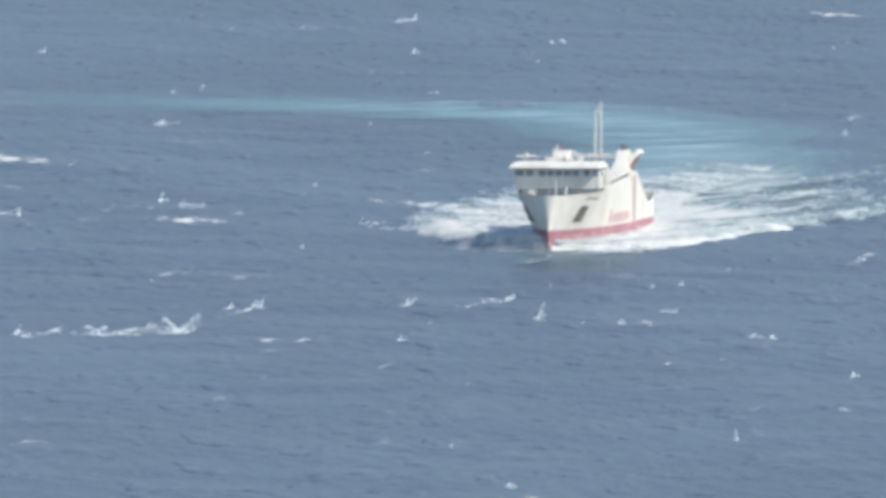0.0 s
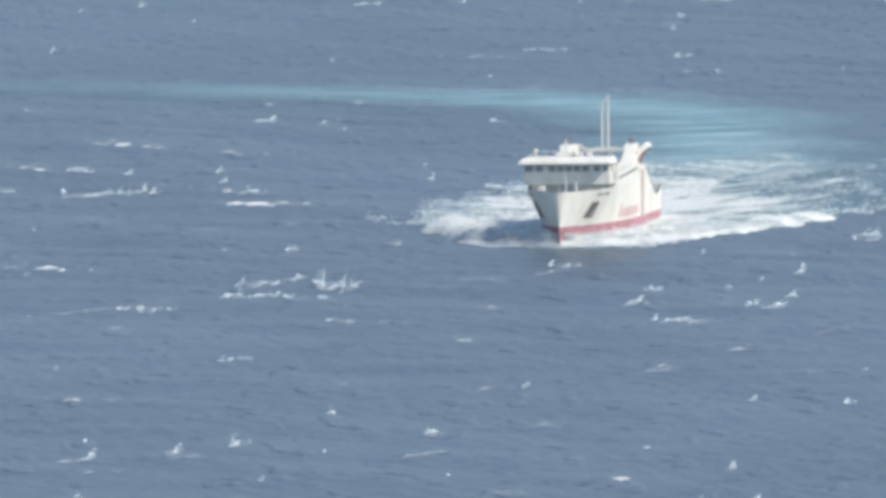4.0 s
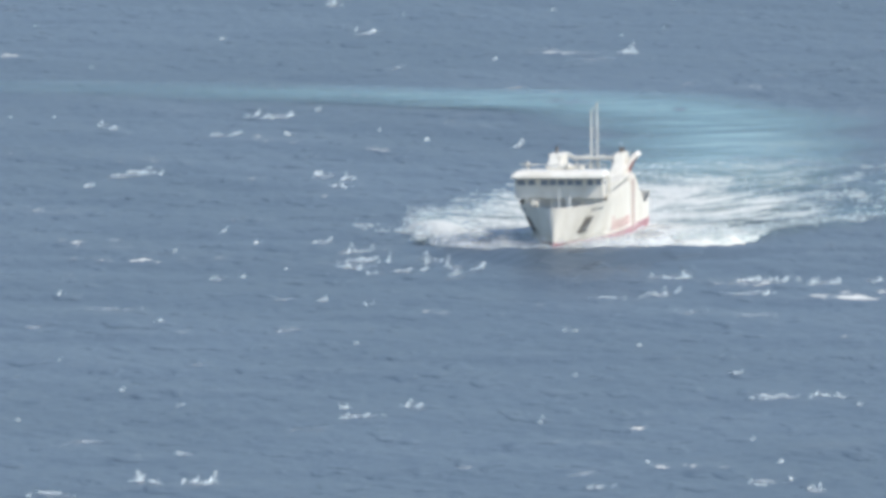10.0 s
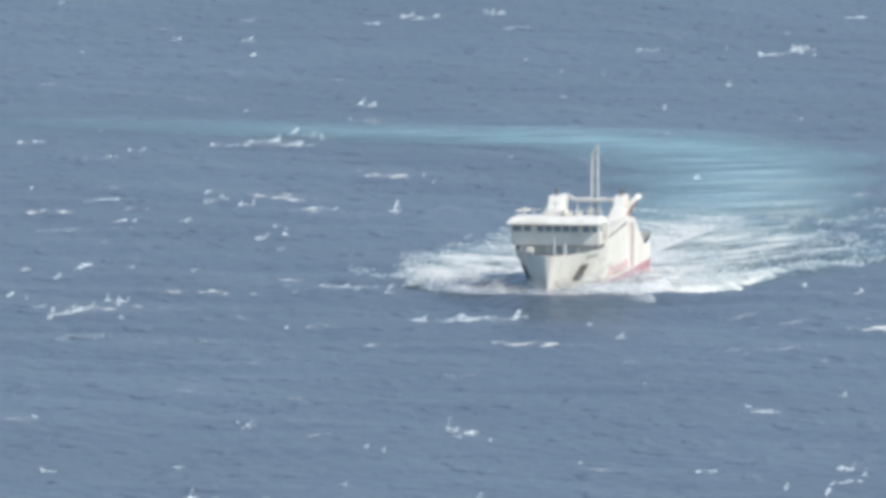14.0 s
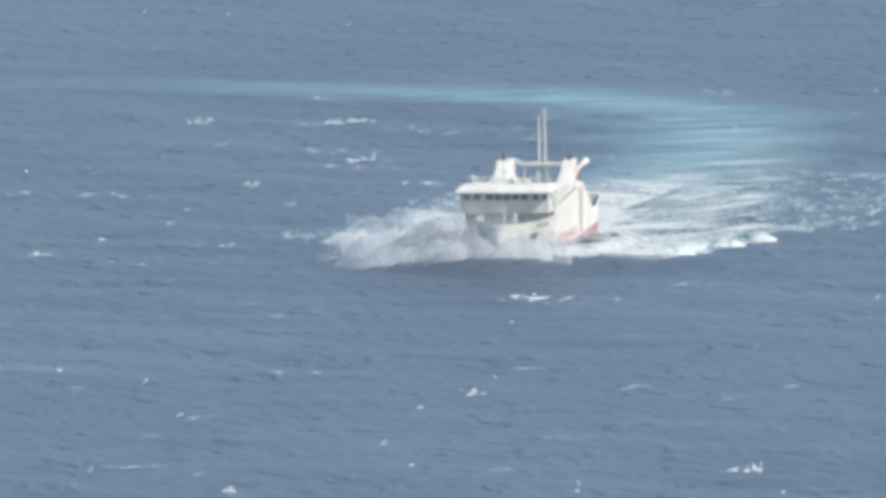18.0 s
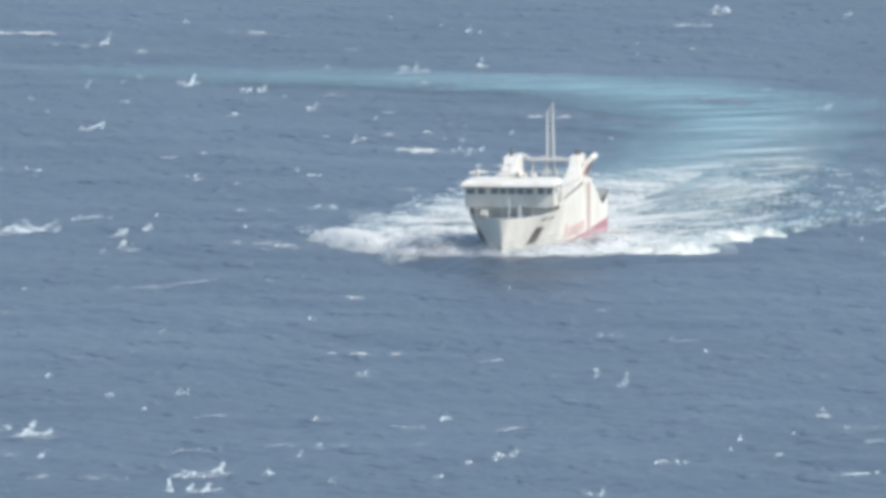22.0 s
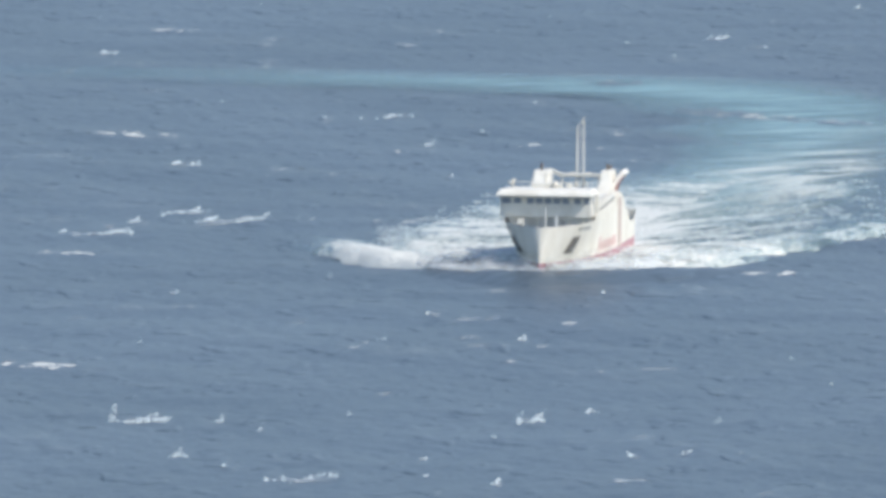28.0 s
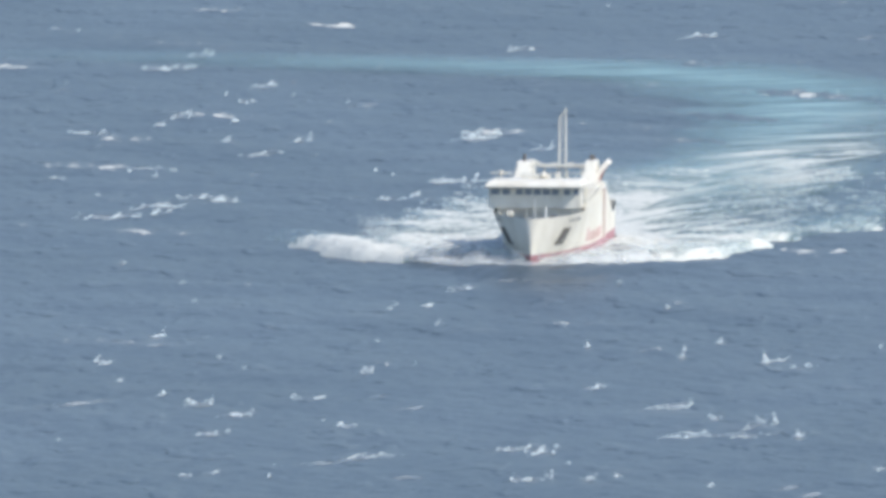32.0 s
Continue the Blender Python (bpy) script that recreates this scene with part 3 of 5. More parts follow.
def anchor(ship, side):
    """An anchor in a dark sloping pocket of the bow flare."""
    bm = bmesh.new()
    rows = []
    for i in range(6):
        f = i / 5
        z = 2.6 + 2.9 * f
        yc = -27.3 + 0.6 * f
        w = 1.45 - 0.2 * f
        rows.append([bm.verts.new((side * (hull_half(y, z) + d), y, z)) for d, y in ((0.1, yc - w), (0.1, yc + w), (-0.3, yc + w), (-0.3, yc - w))])
    for a, b in zip(rows, rows[1:]):
        for i in range(4):
            bm.faces.new((a[i], a[(i + 1) % 4], b[(i + 1) % 4], b[i]))
    bm.faces.new(rows[0])
    bm.faces.new(rows[-1][::-1])
    pocket = part("anchor_pocket", bm, MAT_POCKET, ship, "dark sloping anchor pocket")
    a = (side * (hull_half(-27.1, 3.0) + 0.2), -27.1, 3.0)
    b = (side * (hull_half(-26.7, 5.0) + 0.2), -26.7, 5.0)
    part("shank", tube(a, b, 0.16), MAT_GREY, pocket)
    part("flukes", tube((a[0], a[1] - 0.8, a[2] + 0.2), (a[0], a[1] + 0.8, a[2] + 0.2), 0.2), MAT_GREY, pocket)


FLOAT = 2.3     # height of the ferry's reference plane over the sea
SCANNER = (-7.0, -17.6, 14.15)     # where the radar scanner turns
FERRY, RADAR = ferry()


# ---- foam on the water ----
def grid_mesh(name, co, quads, material, **layers):
    me = bpy.data.meshes.new(name)
    me.from_pydata(co.reshape(-1, 3).tolist(), [], quads.tolist())
    me.polygons.foreach_set("use_smooth", [True] * len(me.polygons))
    for key, values in layers.items():
        me.attributes.new(key, "FLOAT", "POINT").data.foreach_set("value", np.asarray(values, dtype=np.float32).ravel())
    me.materials.append(material)
    return me


def grid_quads(ny, nx):
    r, c = np.meshgrid(np.arange(ny - 1), np.arange(nx - 1), indexing="ij")
    q = (r * nx + c).ravel()
    return np.stack([q, q + 1, q + nx + 1, q + nx], 1)


def only_where(quads, *layers):
    """The quads on which one of the layers shows at all."""
    shown = np.zeros(len(quads), dtype=bool)
    for values, least in layers:
        shown |= (np.asarray(values).ravel()[quads] > least).any(axis=1)
    return quads[shown]


def wobble(rng, u, count, low, high):
    """A sum of random sines of u, about one high."""
    total = np.zeros_like(u)
    for i in range(count):
        total += np.sin(u * rng.uniform(low, high) + rng.uniform(0, 6.28))
    return total / math.sqrt(count)


def drops(name, rng, centres, radii, material, corners=6):
    """A mesh of many tiny clumps of foam or spray, each turned its own way."""
    if corners == 6:
        base = np.array(((1, 0, 0), (-1, 0, 0), (0, 1, 0), (0, -1, 0), (0, 0, 1), (0, 0, -1)), dtype=float)
        faces = np.array(((0, 2, 4), (2, 1, 4), (1, 3, 4), (3, 0, 4), (2, 0, 5), (1, 2, 5), (3, 1, 5), (0, 3, 5)))
    else:
        base = np.array(((1, 1, 1), (-1, -1, 1), (-1, 1, -1), (1, -1, -1)), dtype=float) / 1.5
        faces = np.array(((0, 1, 3), (0, 2, 1), (0, 3, 2), (1, 2, 3)))
    # flattened clumps, tilted to the sun and the viewpoint so the foam looks bright
    n = len(centres)
    up = np.array((0.35, -0.45, 0.82)) + rng.normal(0, 0.28, (n, 3))
    up /= np.linalg.norm(up, axis=1, keepdims=True)
    side = np.cross(up, rng.normal(size=(n, 3)))
    side /= np.linalg.norm(side, axis=1, keepdims=True)
    turn = np.stack([side, np.cross(up, side), 0.35 * up], -1)
    shape = base[None] * radii[:, None, None] * rng.uniform(0.75, 1.3, (n, 1, 3))
    co = np.einsum("nij,nkj->nki", turn, shape) + centres[:, None, :]
    tris = (faces[None] + (np.arange(n) * len(base))[:, None, None]).reshape(-1, 3)
    me = bpy.data.meshes.new(name)
    me.vertices.add(n * len(base))
    me.vertices.foreach_set("co", co.astype(np.float32).ravel())
    me.loops.add(tris.size)
    me.loops.foreach_set("vertex_index", tris.astype(np.int32).ravel())
    me.polygons.add(len(tris))
    me.polygons.foreach_set("loop_start", np.arange(0, tris.size, 3, dtype=np.int32))
    me.polygons.foreach_set("use_smooth", np.ones(len(tris), dtype=bool))
    me.update()
    me.materials.append(material)
    return me


PORT_EDGE = ((-33, 0.4), (-30, 5), (-22, 12), (0, 21), (25, 26), (60, 33), (95, 41), (130, 49), (190, 60), (260, 74), (340, 88))
STARBOARD_EDGE = ((-33, 0.4), (-30, 2.8), (-22, 8), (-12, 15), (2, 26), (30, 35), (75, 43), (120, 52), (180, 60), (260, 70), (340, 80))


WATER_LINE = ([w[0] for w in WATER_HALF], [w[1] for w in WATER_HALF])


def bow_wave():
    """The V of broken water that the ferry pushes along, in the ferry's own axes."""
    rng = np.random.default_rng(11)
    top = tagged(new("bow_wave"), "white foaming bow wave and wash around the ferry", "bow wave")

    def arm(name, side, edges, ys, label, ragged, keep, fill, strip=None, tail=False):
        u = np.linspace(0, 1, 71)
        Y, U = np.meshgrid(ys, u, indexing="ij")
        rim = np.array([curve(edges, y) for y in ys]) * (1 + ragged * wobble(rng, ys, 7, 0.1, 0.6))
        inner = np.array([max(0.0, hull_half(min(y, 35.0), -2.0) - 0.3) * min(1.0, max(0.0, (38.0 - y) / 3)) for y in ys])
        rim = np.maximum(rim + 1.8 * np.clip((ys + 31) / 10, 0, 1), inner + 0.8)
        if strip:
            inner = np.maximum(inner, rim - strip)
        gap = (rim - inner)[:, None]
        R = inner[:, None] + gap * U
        edge, beside, aft = (1 - U) * gap, U * gap, Y + 33
        lip = np.exp(-edge / 9.0) * np.exp(-aft / keep) * np.clip((165 - Y) / 55, 0.15, 1)
        if side > 0 and not strip:
            lip *= np.clip((44 - Y) / 16, 0.1, 1)
        wash = np.exp(-beside / 5.5) * np.clip((52 - Y) / 14, 0, 1) * np.exp(-aft / 130)
        stern = np.exp(-(R / 12) ** 2) * np.clip((Y - 26) / 12, 0, 1) * np.exp(-np.clip(Y - 40, 0, None) / 85)
        inside = fill * np.exp(-aft / 200) if side > 0 else fill * np.clip((350 - Y) / 200, 0, 1)
        foam = 0.5 * lip + 0.66 * wash + (0.6 if side > 0 else 0.45) * stern + inside
        foam = foam + (0.85 * np.exp(-aft / 30) if side < 0 else 0.25 * np.exp(-aft / 20))
        ragged_edge = 0.25 + (0.16 * np.clip(Y - (26 if side > 0 else -5), 0, None) if not strip else 0.0)
        foam *= np.clip((340 - Y) / 110, 0, 1) * np.clip(edge / ragged_edge, 0, 1)
        if strip:
            foam *= np.clip(beside / 5, 0, 1) * np.clip((ys[-1] - Y) / (0.6 * (ys[-1] - ys[0])), 0, 1) * np.clip((Y - ys[0]) / 12, 0, 1)
        # aft of the ship the broken water narrows into the wake
        if not strip:
            reach = 44 - 0.10 * np.clip(Y - 60, 0, None) if side > 0 else 46 - 0.06 * np.clip(Y - 80, 0, None)
            foam *= np.clip((reach + 3.0 * wobble(rng, ys, 6, 0.05, 0.3)[:, None] - R) / 12, 0, 1)
        milk = 0.95 * np.exp(-((side * R + 0.02 * Y) / 18) ** 2) * np.clip((Y - 22) / 30, 0, 1)
        if side > 0:
            milk = np.maximum(milk, 0.55 * np.exp(-aft / 200))
        milk *= np.clip((320 - Y) / 120, 0, 1) * np.clip(edge / 4, 0, 1) * (0.0 if strip else 1.0)
        Z = 0.6 + 0.5 * np.exp(-aft / 90) + 0.55 * np.clip(Y / 40, 0, 1) + 0.5 * np.exp(-((edge - 3.5) / 4.0) ** 2) * np.exp(-aft / 170) + 0.85 * wash
        rough = np.clip((70 - Y) / 80, 0.06, 1)
        Z += rough * (0.05 * wobble(rng, R * 1.3 - Y * 0.5, 8, 1.0, 3.0) + 0.16 * wobble(rng, R * 0.9 + Y * 0.35, 7, 0.3, 1.3) + 0.12 * wobble(rng, R * 0.4 - Y * 0.6, 7, 0.3, 1.3))
        if strip and not tail:
            Z -= 2.0 * np.clip(1 - (Y + 12) / 22, 0, 1)
        if side < 0:
            Z += 0.7 * np.exp(-aft / 35)
            Z += 0.9 * np.exp(-((edge - 4.0) / 3.2) ** 2) * np.exp(-aft / 45)
        # the skirt reaches under the water's surface all along the rim
        Z -= 2.5 * np.exp(-edge / 2.8)
        me = grid_mesh(name, np.stack([side * R, Y, Z], -1), only_where(grid_quads(*R.shape), (foam, 0.005), (milk, 0.005))[:, ::side], MAT_PORT_WASH if side > 0 else MAT_STARBOARD_WASH, foam=foam, milk=milk)
        ob = tagged(new(name, me), label)
        ob.parent = top
        return ob

    near, far = np.linspace(-33, 60, 94), np.linspace(60, 340, 116)
    arm("port_arm", 1, PORT_EDGE, near, "sunlit foaming crest rolling off the hull", 0.05, 210, 0.80)
    arm("starboard_arm", -1, STARBOARD_EDGE, near, "speckled foaming crest in the hull's shade", 0.08, 200, 0.30)
    arm("port_wash", 1, PORT_EDGE, far, "streaky foam over churned turquoise water", 0.05, 240, 1.05)
    arm("starboard_wash", -1, STARBOARD_EDGE, far, "broken patches of foam fading aft", 0.08, 240, 0.42)
    crests = [arm("port_crest", 1, PORT_EDGE, np.linspace(-12, 45, 50), "sunlit crest curling away from the bow", 0.05, 210, 0.5, 15),
              arm("starboard_crest", -1, STARBOARD_EDGE, np.linspace(-12, 66, 60), "white crest curling away from the bow", 0.04, 210, 0.36, 12)]
    tails = [arm("port_crest_tail", 1, PORT_EDGE, np.linspace(26, 95, 60), "broken after end of the sunlit crest", 0.05, 210, 0.75, 15, True),
             arm("port_crest_end", 1, PORT_EDGE, np.linspace(70, 210, 90), "long thin end of the sunlit crest", 0.05, 240, 0.6, 10, True)]
    # drops torn off both crests and off the foot of the hull
    for side, edges, name in ((1, PORT_EDGE, "port_fringe"), (-1, STARBOARD_EDGE, "starboard_fringe")):
        n = 5200
        y = -32 + 150 * rng.beta(0.9, 2.2, n)
        rim = np.interp(y, [e[0] for e in edges], [e[1] for e in edges])
        inner = np.interp(y, [w[0] for w in WATER_HALF], [w[1] for w in WATER_HALF]) * (y < 36)
        foot = (rng.random(n) < 0.3) & (y < 30)
        ragged = 1.5 * wobble(rng, y, 6, 0.2, 1.2)
        R = np.where(foot, inner + np.abs(rng.normal(0.3, 0.8, n)), np.maximum(inner + 0.3, rim - 2.2 + ragged + rng.normal(0, 1.3, n)))
        Z = 1.5 - 0.012 * (y + 33) + np.abs(rng.normal(0, 0.35, n)) * np.where(foot, 1.5, 1.0) - 0.25 * np.clip(R - rim, 0, 6)
        me = drops(name, rng, np.stack([side * R, y, Z], -1), rng.uniform(0.06, 0.17, n), MAT_CAP, 4)
        ob = tagged(new(name, me), "white drops torn off the curling crest", kind="stuff")
        ob.parent = top
    # clumps of foam strewn over the wash on both quarters
    for side, name, wide, y0, y1, count in ((-1, "starboard_foam", 42, -18, 230, 330), (1, "port_foam", 52, 20, 270, 230)):
        rows = []
        for k in range(count):
            y = y0 + (y1 - y0) * rng.beta(1.1, 1.7)
            r = np.interp(y, WATER_LINE[0], WATER_LINE[1]) * (y < 36) + 1.5 + wide * min(1.0, (y - y0 + 8) / 60) * rng.beta(1.2, 1.3)
            n = int(rng.integers(4, 26))
            long = rng.uniform(0.3, 1.6)
            rows.append(np.stack([side * (r + rng.normal(0, long, n)), y + rng.normal(0, 1.6, n), 1.15 - 0.003 * (y + 33) + np.abs(rng.normal(0, 0.22, n))], -1))
        co = np.concatenate(rows)
        ob = tagged(new(name, drops(name, rng, co, rng.uniform(0.09, 0.26, len(co)), MAT_CAP, 4)), "bright clumps of foam strewn over the wash", kind="stuff")
        ob.parent = top
    return top, crests, tails


TRAIL = ((-330, 3868, 14, 0.0), (-230, 3860, 18, 0.03), (-130, 3842, 20, 0.12), (-94, 3828, 22, 0.3), (-46, 3802, 27, 0.68), (-10, 3785, 29, 0.9), (14, 3765, 28, 1.0), (31, 3715, 25, 1.0),
         (37, 3640, 20, 1.0), (35, 3560, 19, 1.0), (31, 3480, 18, 1.0), (24, 3410, 17, 1.0), (17, 3340, 14, 0.85), (11, 3290, 10, 0.55), (8, 3260, 9, 0.2), (6, 3235, 8, 0.0))


def old_wake():
    """The turquoise track of the turn that the ferry made before."""
    rng = np.random.default_rng(5)
    pts = np.array(TRAIL, dtype=float)
    along = np.concatenate([[0], np.cumsum(np.hypot(*np.diff(pts[:, :2], axis=0).T))])
    s = np.linspace(0, along[-1], 240)
    cx, cy, half, strong = [np.interp(s, along, pts[:, k]) for k in range(4)]
    for a in (cx, cy):
        a[5:-5] = np.convolve(a, np.ones(11) / 11, "valid")
    tx, ty = np.gradient(cx), np.gradient(cy)
    n = np.hypot(tx, ty)
    u = np.linspace(-1, 1, 41)
    half = half * (1 + 0.12 * wobble(rng, s, 6, 0.02, 0.12))
    X = cx[:, None] + (ty / n * half)[:, None] * u * 1.5
    Y = cy[:, None] - (tx / n * half)[:, None] * u * 1.5
    fade = np.exp(-(u * 1.35) ** 2)[None, :] * np.clip((1 - np.abs(u)) * 4, 0, 1)[None, :]
    milk = strong[:, None] * fade
    outer = np.exp(-((u + 0.5) / 0.4) ** 2)[None, :] * np.clip((1 - np.abs(u)) * 4, 0, 1)[None, :]
    late = np.clip((s / along[-1] - 0.42) * 3, 0, 1)[:, None]
    foam = 0.06 * fade + strong[:, None] * late * (0.4 * fade + 0.26 * outer + 0.34 * fade * np.clip((s / along[-1] - 0.66) * 5, 0, 1)[:, None])
    Z = 0.45 + 0.02 * wobble(rng, X * 0.3 + Y * 0.2, 6, 0.2, 1.0)
    top = tagged(new("wake"), "turquoise curving wake trailing behind the turning ferry", "wake")
    for name, a, b in (("far_reach", 0, 110), ("bend", 109, 175), ("near_reach", 174, 240)):
        me = grid_mesh(name, np.stack([X, Y, Z], -1)[a:b], grid_quads(b - a, 41), MAT_PORT_WASH if name == "near_reach" else MAT_WAKE, foam=foam[a:b], milk=milk[a:b])
        new(name, me).parent = top
    return top


BOW_WAVE, CRESTS, TAILS = bow_wave()
old_wake()

DRIFT = Vector((4.2, 2.6, 0))     # how fast the seas carry their crests
def crest_drops(rng, length, height, x0, y0, t):
    """Where the foam of one breaking crest lies, about its middle: a ragged sheet over a wave face, or a thin streak."""
    streak = height <= 0
    tall = 0.7 if streak else height
    n = int(min(2600, max(14, length * tall * (3 if streak else 22))))
    u = rng.uniform(-0.5, 0.5, n)
    if streak:
        v = np.abs(rng.normal(0.1, 0.1, n))
    else:
        # strokes that sweep up along the wave and curl over at their ends
        count = 1 + int(length / 4.5) + int(rng.integers(0, 2))
        start = rng.uniform(-0.5, 0.12, count)
        run = rng.uniform(0.25, 0.6, count) * np.where(rng.random(count) < 0.85, 1, -1)
        start = np.where(run < 0, -start, start)
        peak = rng.uniform(0.45, 1.0, count)
        peak[int(rng.integers(0, count))] = 1.0
        k = rng.integers(0, count, n)
        s = rng.random(n) ** 0.75
        u = start[k] + run[k] * s + rng.normal(0, 0.025, n)
        v = peak[k] * s ** 1.5 - np.clip(s - 0.85, 0, None) * 2.0 * peak[k] * rng.random(n)
        under = rng.random(n)
        v = np.where(under < 0.45, v * rng.random(n), v) + np.abs(rng.normal(0, 0.05, n))
        low = under > 0.8
        u[low], v[low] = rng.uniform(-0.5, 0.5, low.sum()), np.abs(rng.normal(0.05, 0.06, low.sum()))
    lace = wobble(rng, u * length * 1.2 + v * 5, 4, 0.8, 3.5) + wobble(rng, u * length * 0.8 - v * 8, 4, 0.8, 3.5)
    hold = lace > -1.0
    u, v = u[hold], v[hold]
    m = len(u)
    X = u * length + rng.normal(0, 0.1, m)
    bend, slant = rng.uniform(-0.5, 2.0) * 4 / max(length, 2.0) ** 2, rng.uniform(-1.0, 4.0) if length < 5 else rng.uniform(-0.6, 1.6)
    Y = v * tall * 9 + bend * X ** 2 + slant * X + rng.normal(0, 0.3, m)
    Z = sea_level(x0 + X, y0 + Y, t) + (0.05 if streak else 0.12) + v * tall * 0.42 + np.abs(rng.normal(0, 0.07, m))
    r = rng.uniform(0.05, 0.1, m) if streak else rng.uniform(0.06, 0.17, m)
    return np.stack([X, Y, Z], -1), r


def broken_crest(rng, length, height, x0, y0, t):
    """A crest that breaks in several places, with fine scattered foam about it."""
    rows = []
    if height > 0 and length > 3.0:
        count = int(rng.integers(2, 4 + min(4, int(length / 5))))
        cuts = np.sort(rng.uniform(-0.5, 0.5, count - 1)) if count > 1 else np.zeros(0)
        ends = np.concatenate([[-0.5], cuts, [0.5]])
        main = int(rng.integers(0, count))
        lean = rng.uniform(-0.3, 1.3)
        for k in range(count):
            a, b = ends[k] * length, ends[k + 1] * length
            size = height * (1.0 if k == main else rng.uniform(0.3, 0.75))
            dx, dy = (a + b) / 2, lean * (a + b) / 2 + rng.normal(0, 2.5 * height)
            c, r = crest_drops(rng, max(0.9, (b - a) * rng.uniform(0.8, 1.25)), size, x0 + dx, y0 + dy, t)
            rows.append((c + np.array((dx, dy, 0.0)), r))
    else:
        rows.append(crest_drops(rng, length, height, x0, y0, t))
    return np.concatenate([c for c, r in rows]), np.concatenate([r for c, r in rows])


def wisp(rng, length, height, x0, y0, t):
    """A thin sheet of foam that follows the water about a crest: places and how thick the foam is."""
    nx, ny = 6 + min(40, int(length * 1.6)), 12
    wide, deep = 0.75 * length + 0.6, 3.0 + 5.0 * max(height, 0.25)
    U, V = np.meshgrid(np.linspace(-1, 1, nx), np.linspace(-1, 1, ny))
    slant = rng.uniform(0.2, 1.5) if length > 4 else rng.uniform(-0.5, 2.5)
    X = wide * U + rng.normal(0, 0.15 * length)
    Y = deep * V + slant * X + rng.uniform(0.0, 2.0)
    Z = sea_level(x0 + X, y0 + Y, t) + 0.09
    bend = 0.35 * wobble(rng, U * 2.5, 4, 0.6, 2.2)
    foam = 0.58 - 1.05 * (np.abs(U) ** 1.8 + np.abs(V - bend) ** 1.6)
    return np.stack([X, Y, Z], -1), np.clip(foam, -0.6, 1) + (0.0 if height > 0 else 0.06)


def sheet_mesh(name, sheets):
    """Several thin sheets as one mesh."""
    co, quads, foam, start = [], [], [], 0
    for places, thick in sheets:
        co.append(places.reshape(-1, 3))
        quads.append(only_where(grid_quads(*thick.shape), (thick, -0.32)) + start)
        foam.append(thick.ravel())
        start += thick.size
    return grid_mesh(name, np.concatenate(co), np.concatenate(quads), MAT_WISP, foam=np.concatenate(foam))


def whitecap(name, rng, length, height, x0, y0, t):
    """A breaking crest: the white foam along it and the thin foam torn off about it."""
    top = new(name)
    co, radii = broken_crest(rng, length, height, x0, y0, t)
    crest = tagged(new("crest", drops("crest", rng, co, radii, MAT_CAP)), "dense white foam along the crest", kind="stuff")
    apron = tagged(new("apron", sheet_mesh("apron", [wisp(rng, length, height, x0, y0, t)])), "thin torn foam about the crest")
    crest.parent = apron.parent = top
    return top


CAP_RNG = np.random.default_rng(21)
WHITECAPS = []


BREAK_TIMES = (0, 2, 6, 8, 9, 11, 13, 15, 19, 21, 23, 25, 28, 30, 32)


def lifespan(t):
    """How long crests live before and after the time at which they break best."""
    before = [t - s for s in BREAK_TIMES if s < t]
    after = [s - t for s in BREAK_TIMES if s > t]
    return min(2.0, 0.5 * min(before, default=4)), min(2.2, 0.5 * min(after, default=4))


def break_crests(t, caps):
    """Crests that break round t seconds: the x, y, length and height of each (height 0: a flat streak)."""
    rng = CAP_RNG
    small, before, after = [], *lifespan(t)
    for x, y, length, height in caps:
        # settle on the nearest wave top
        near = y + np.linspace(-5, 5, 11)
        y = float(near[int(np.argmax(sea_level(np.full(11, x), near, t)))])
        if 0 < height < 1.3 and length < 2.0:
            co, radii = broken_crest(rng, length, height, x, y, t)
            small.append((co + np.array((x, y, 0.0)), radii))
            continue
        ob = whitecap("whitecap" if height else "foam_streak", rng, length, height, x, y, t)
        if height == 0:
            tagged(ob, "thin pale streak of foam on the blue sea", "foam streak", "foam streaks on the sea")
        elif length > 6:
            tagged(ob, "long white breaking crest on a wave", "whitecap", "whitecaps on the sea")
        else:
            tagged(ob, "small white breaking crest on a wave", "whitecap", "whitecaps on the sea")
        WHITECAPS.append((ob, t, Vector((x, y, 0)), before + rng.uniform(0, 0.3), after + rng.uniform(0, 0.3), 0.06))
    if small:
        me = drops("whitecaps", rng, np.concatenate([c for c, r in small]), np.concatenate([r for c, r in small]), MAT_CAP)
        ob = tagged(new("whitecaps", me), "tiny bright crests flashing on the waves", "whitecaps", kind="stuff")
        WHITECAPS.append((ob, t, Vector((0, 0, 0)), before, after, 0.06))


break_crests(0, (
    (-63, 3056, 20.0, 2.9), (-45, 3116, 7.8, 1.5), (-79, 3062, 8.6, 1.4), (-103, 4029, 1.9, 1.3), (-45, 4142, 16.8, 0.0), (-23, 4182, 5.2, 2.6), (-20, 4028, 2.5, 1.5), (12, 4069, 3.8, 1.3),
    (-65, 3447, 2.1, 2.1), (-59, 3433, 5.3, 1.3), (-93, 3412, 4.2, 1.6), (-70, 3730, 5.8, 1.2), (-1, 3142, 5.9, 1.5), (-17, 3125, 2.9, 1.2), (-17, 3031, 1.7, 0.9), (6, 3098, 2.4, 1.9),
    (20, 3079, 1.9, 1.1), (28, 3118, 2.9, 1.0), (64, 3253, 2.0, 1.0), (57, 2947, 1.8, 0.9), (36, 2803, 1.0, 1.7), (44, 3050, 5.7, 0.9), (1, 2700, 2.1, 0.7), (-37, 3302, 1.6, 1.0),
))
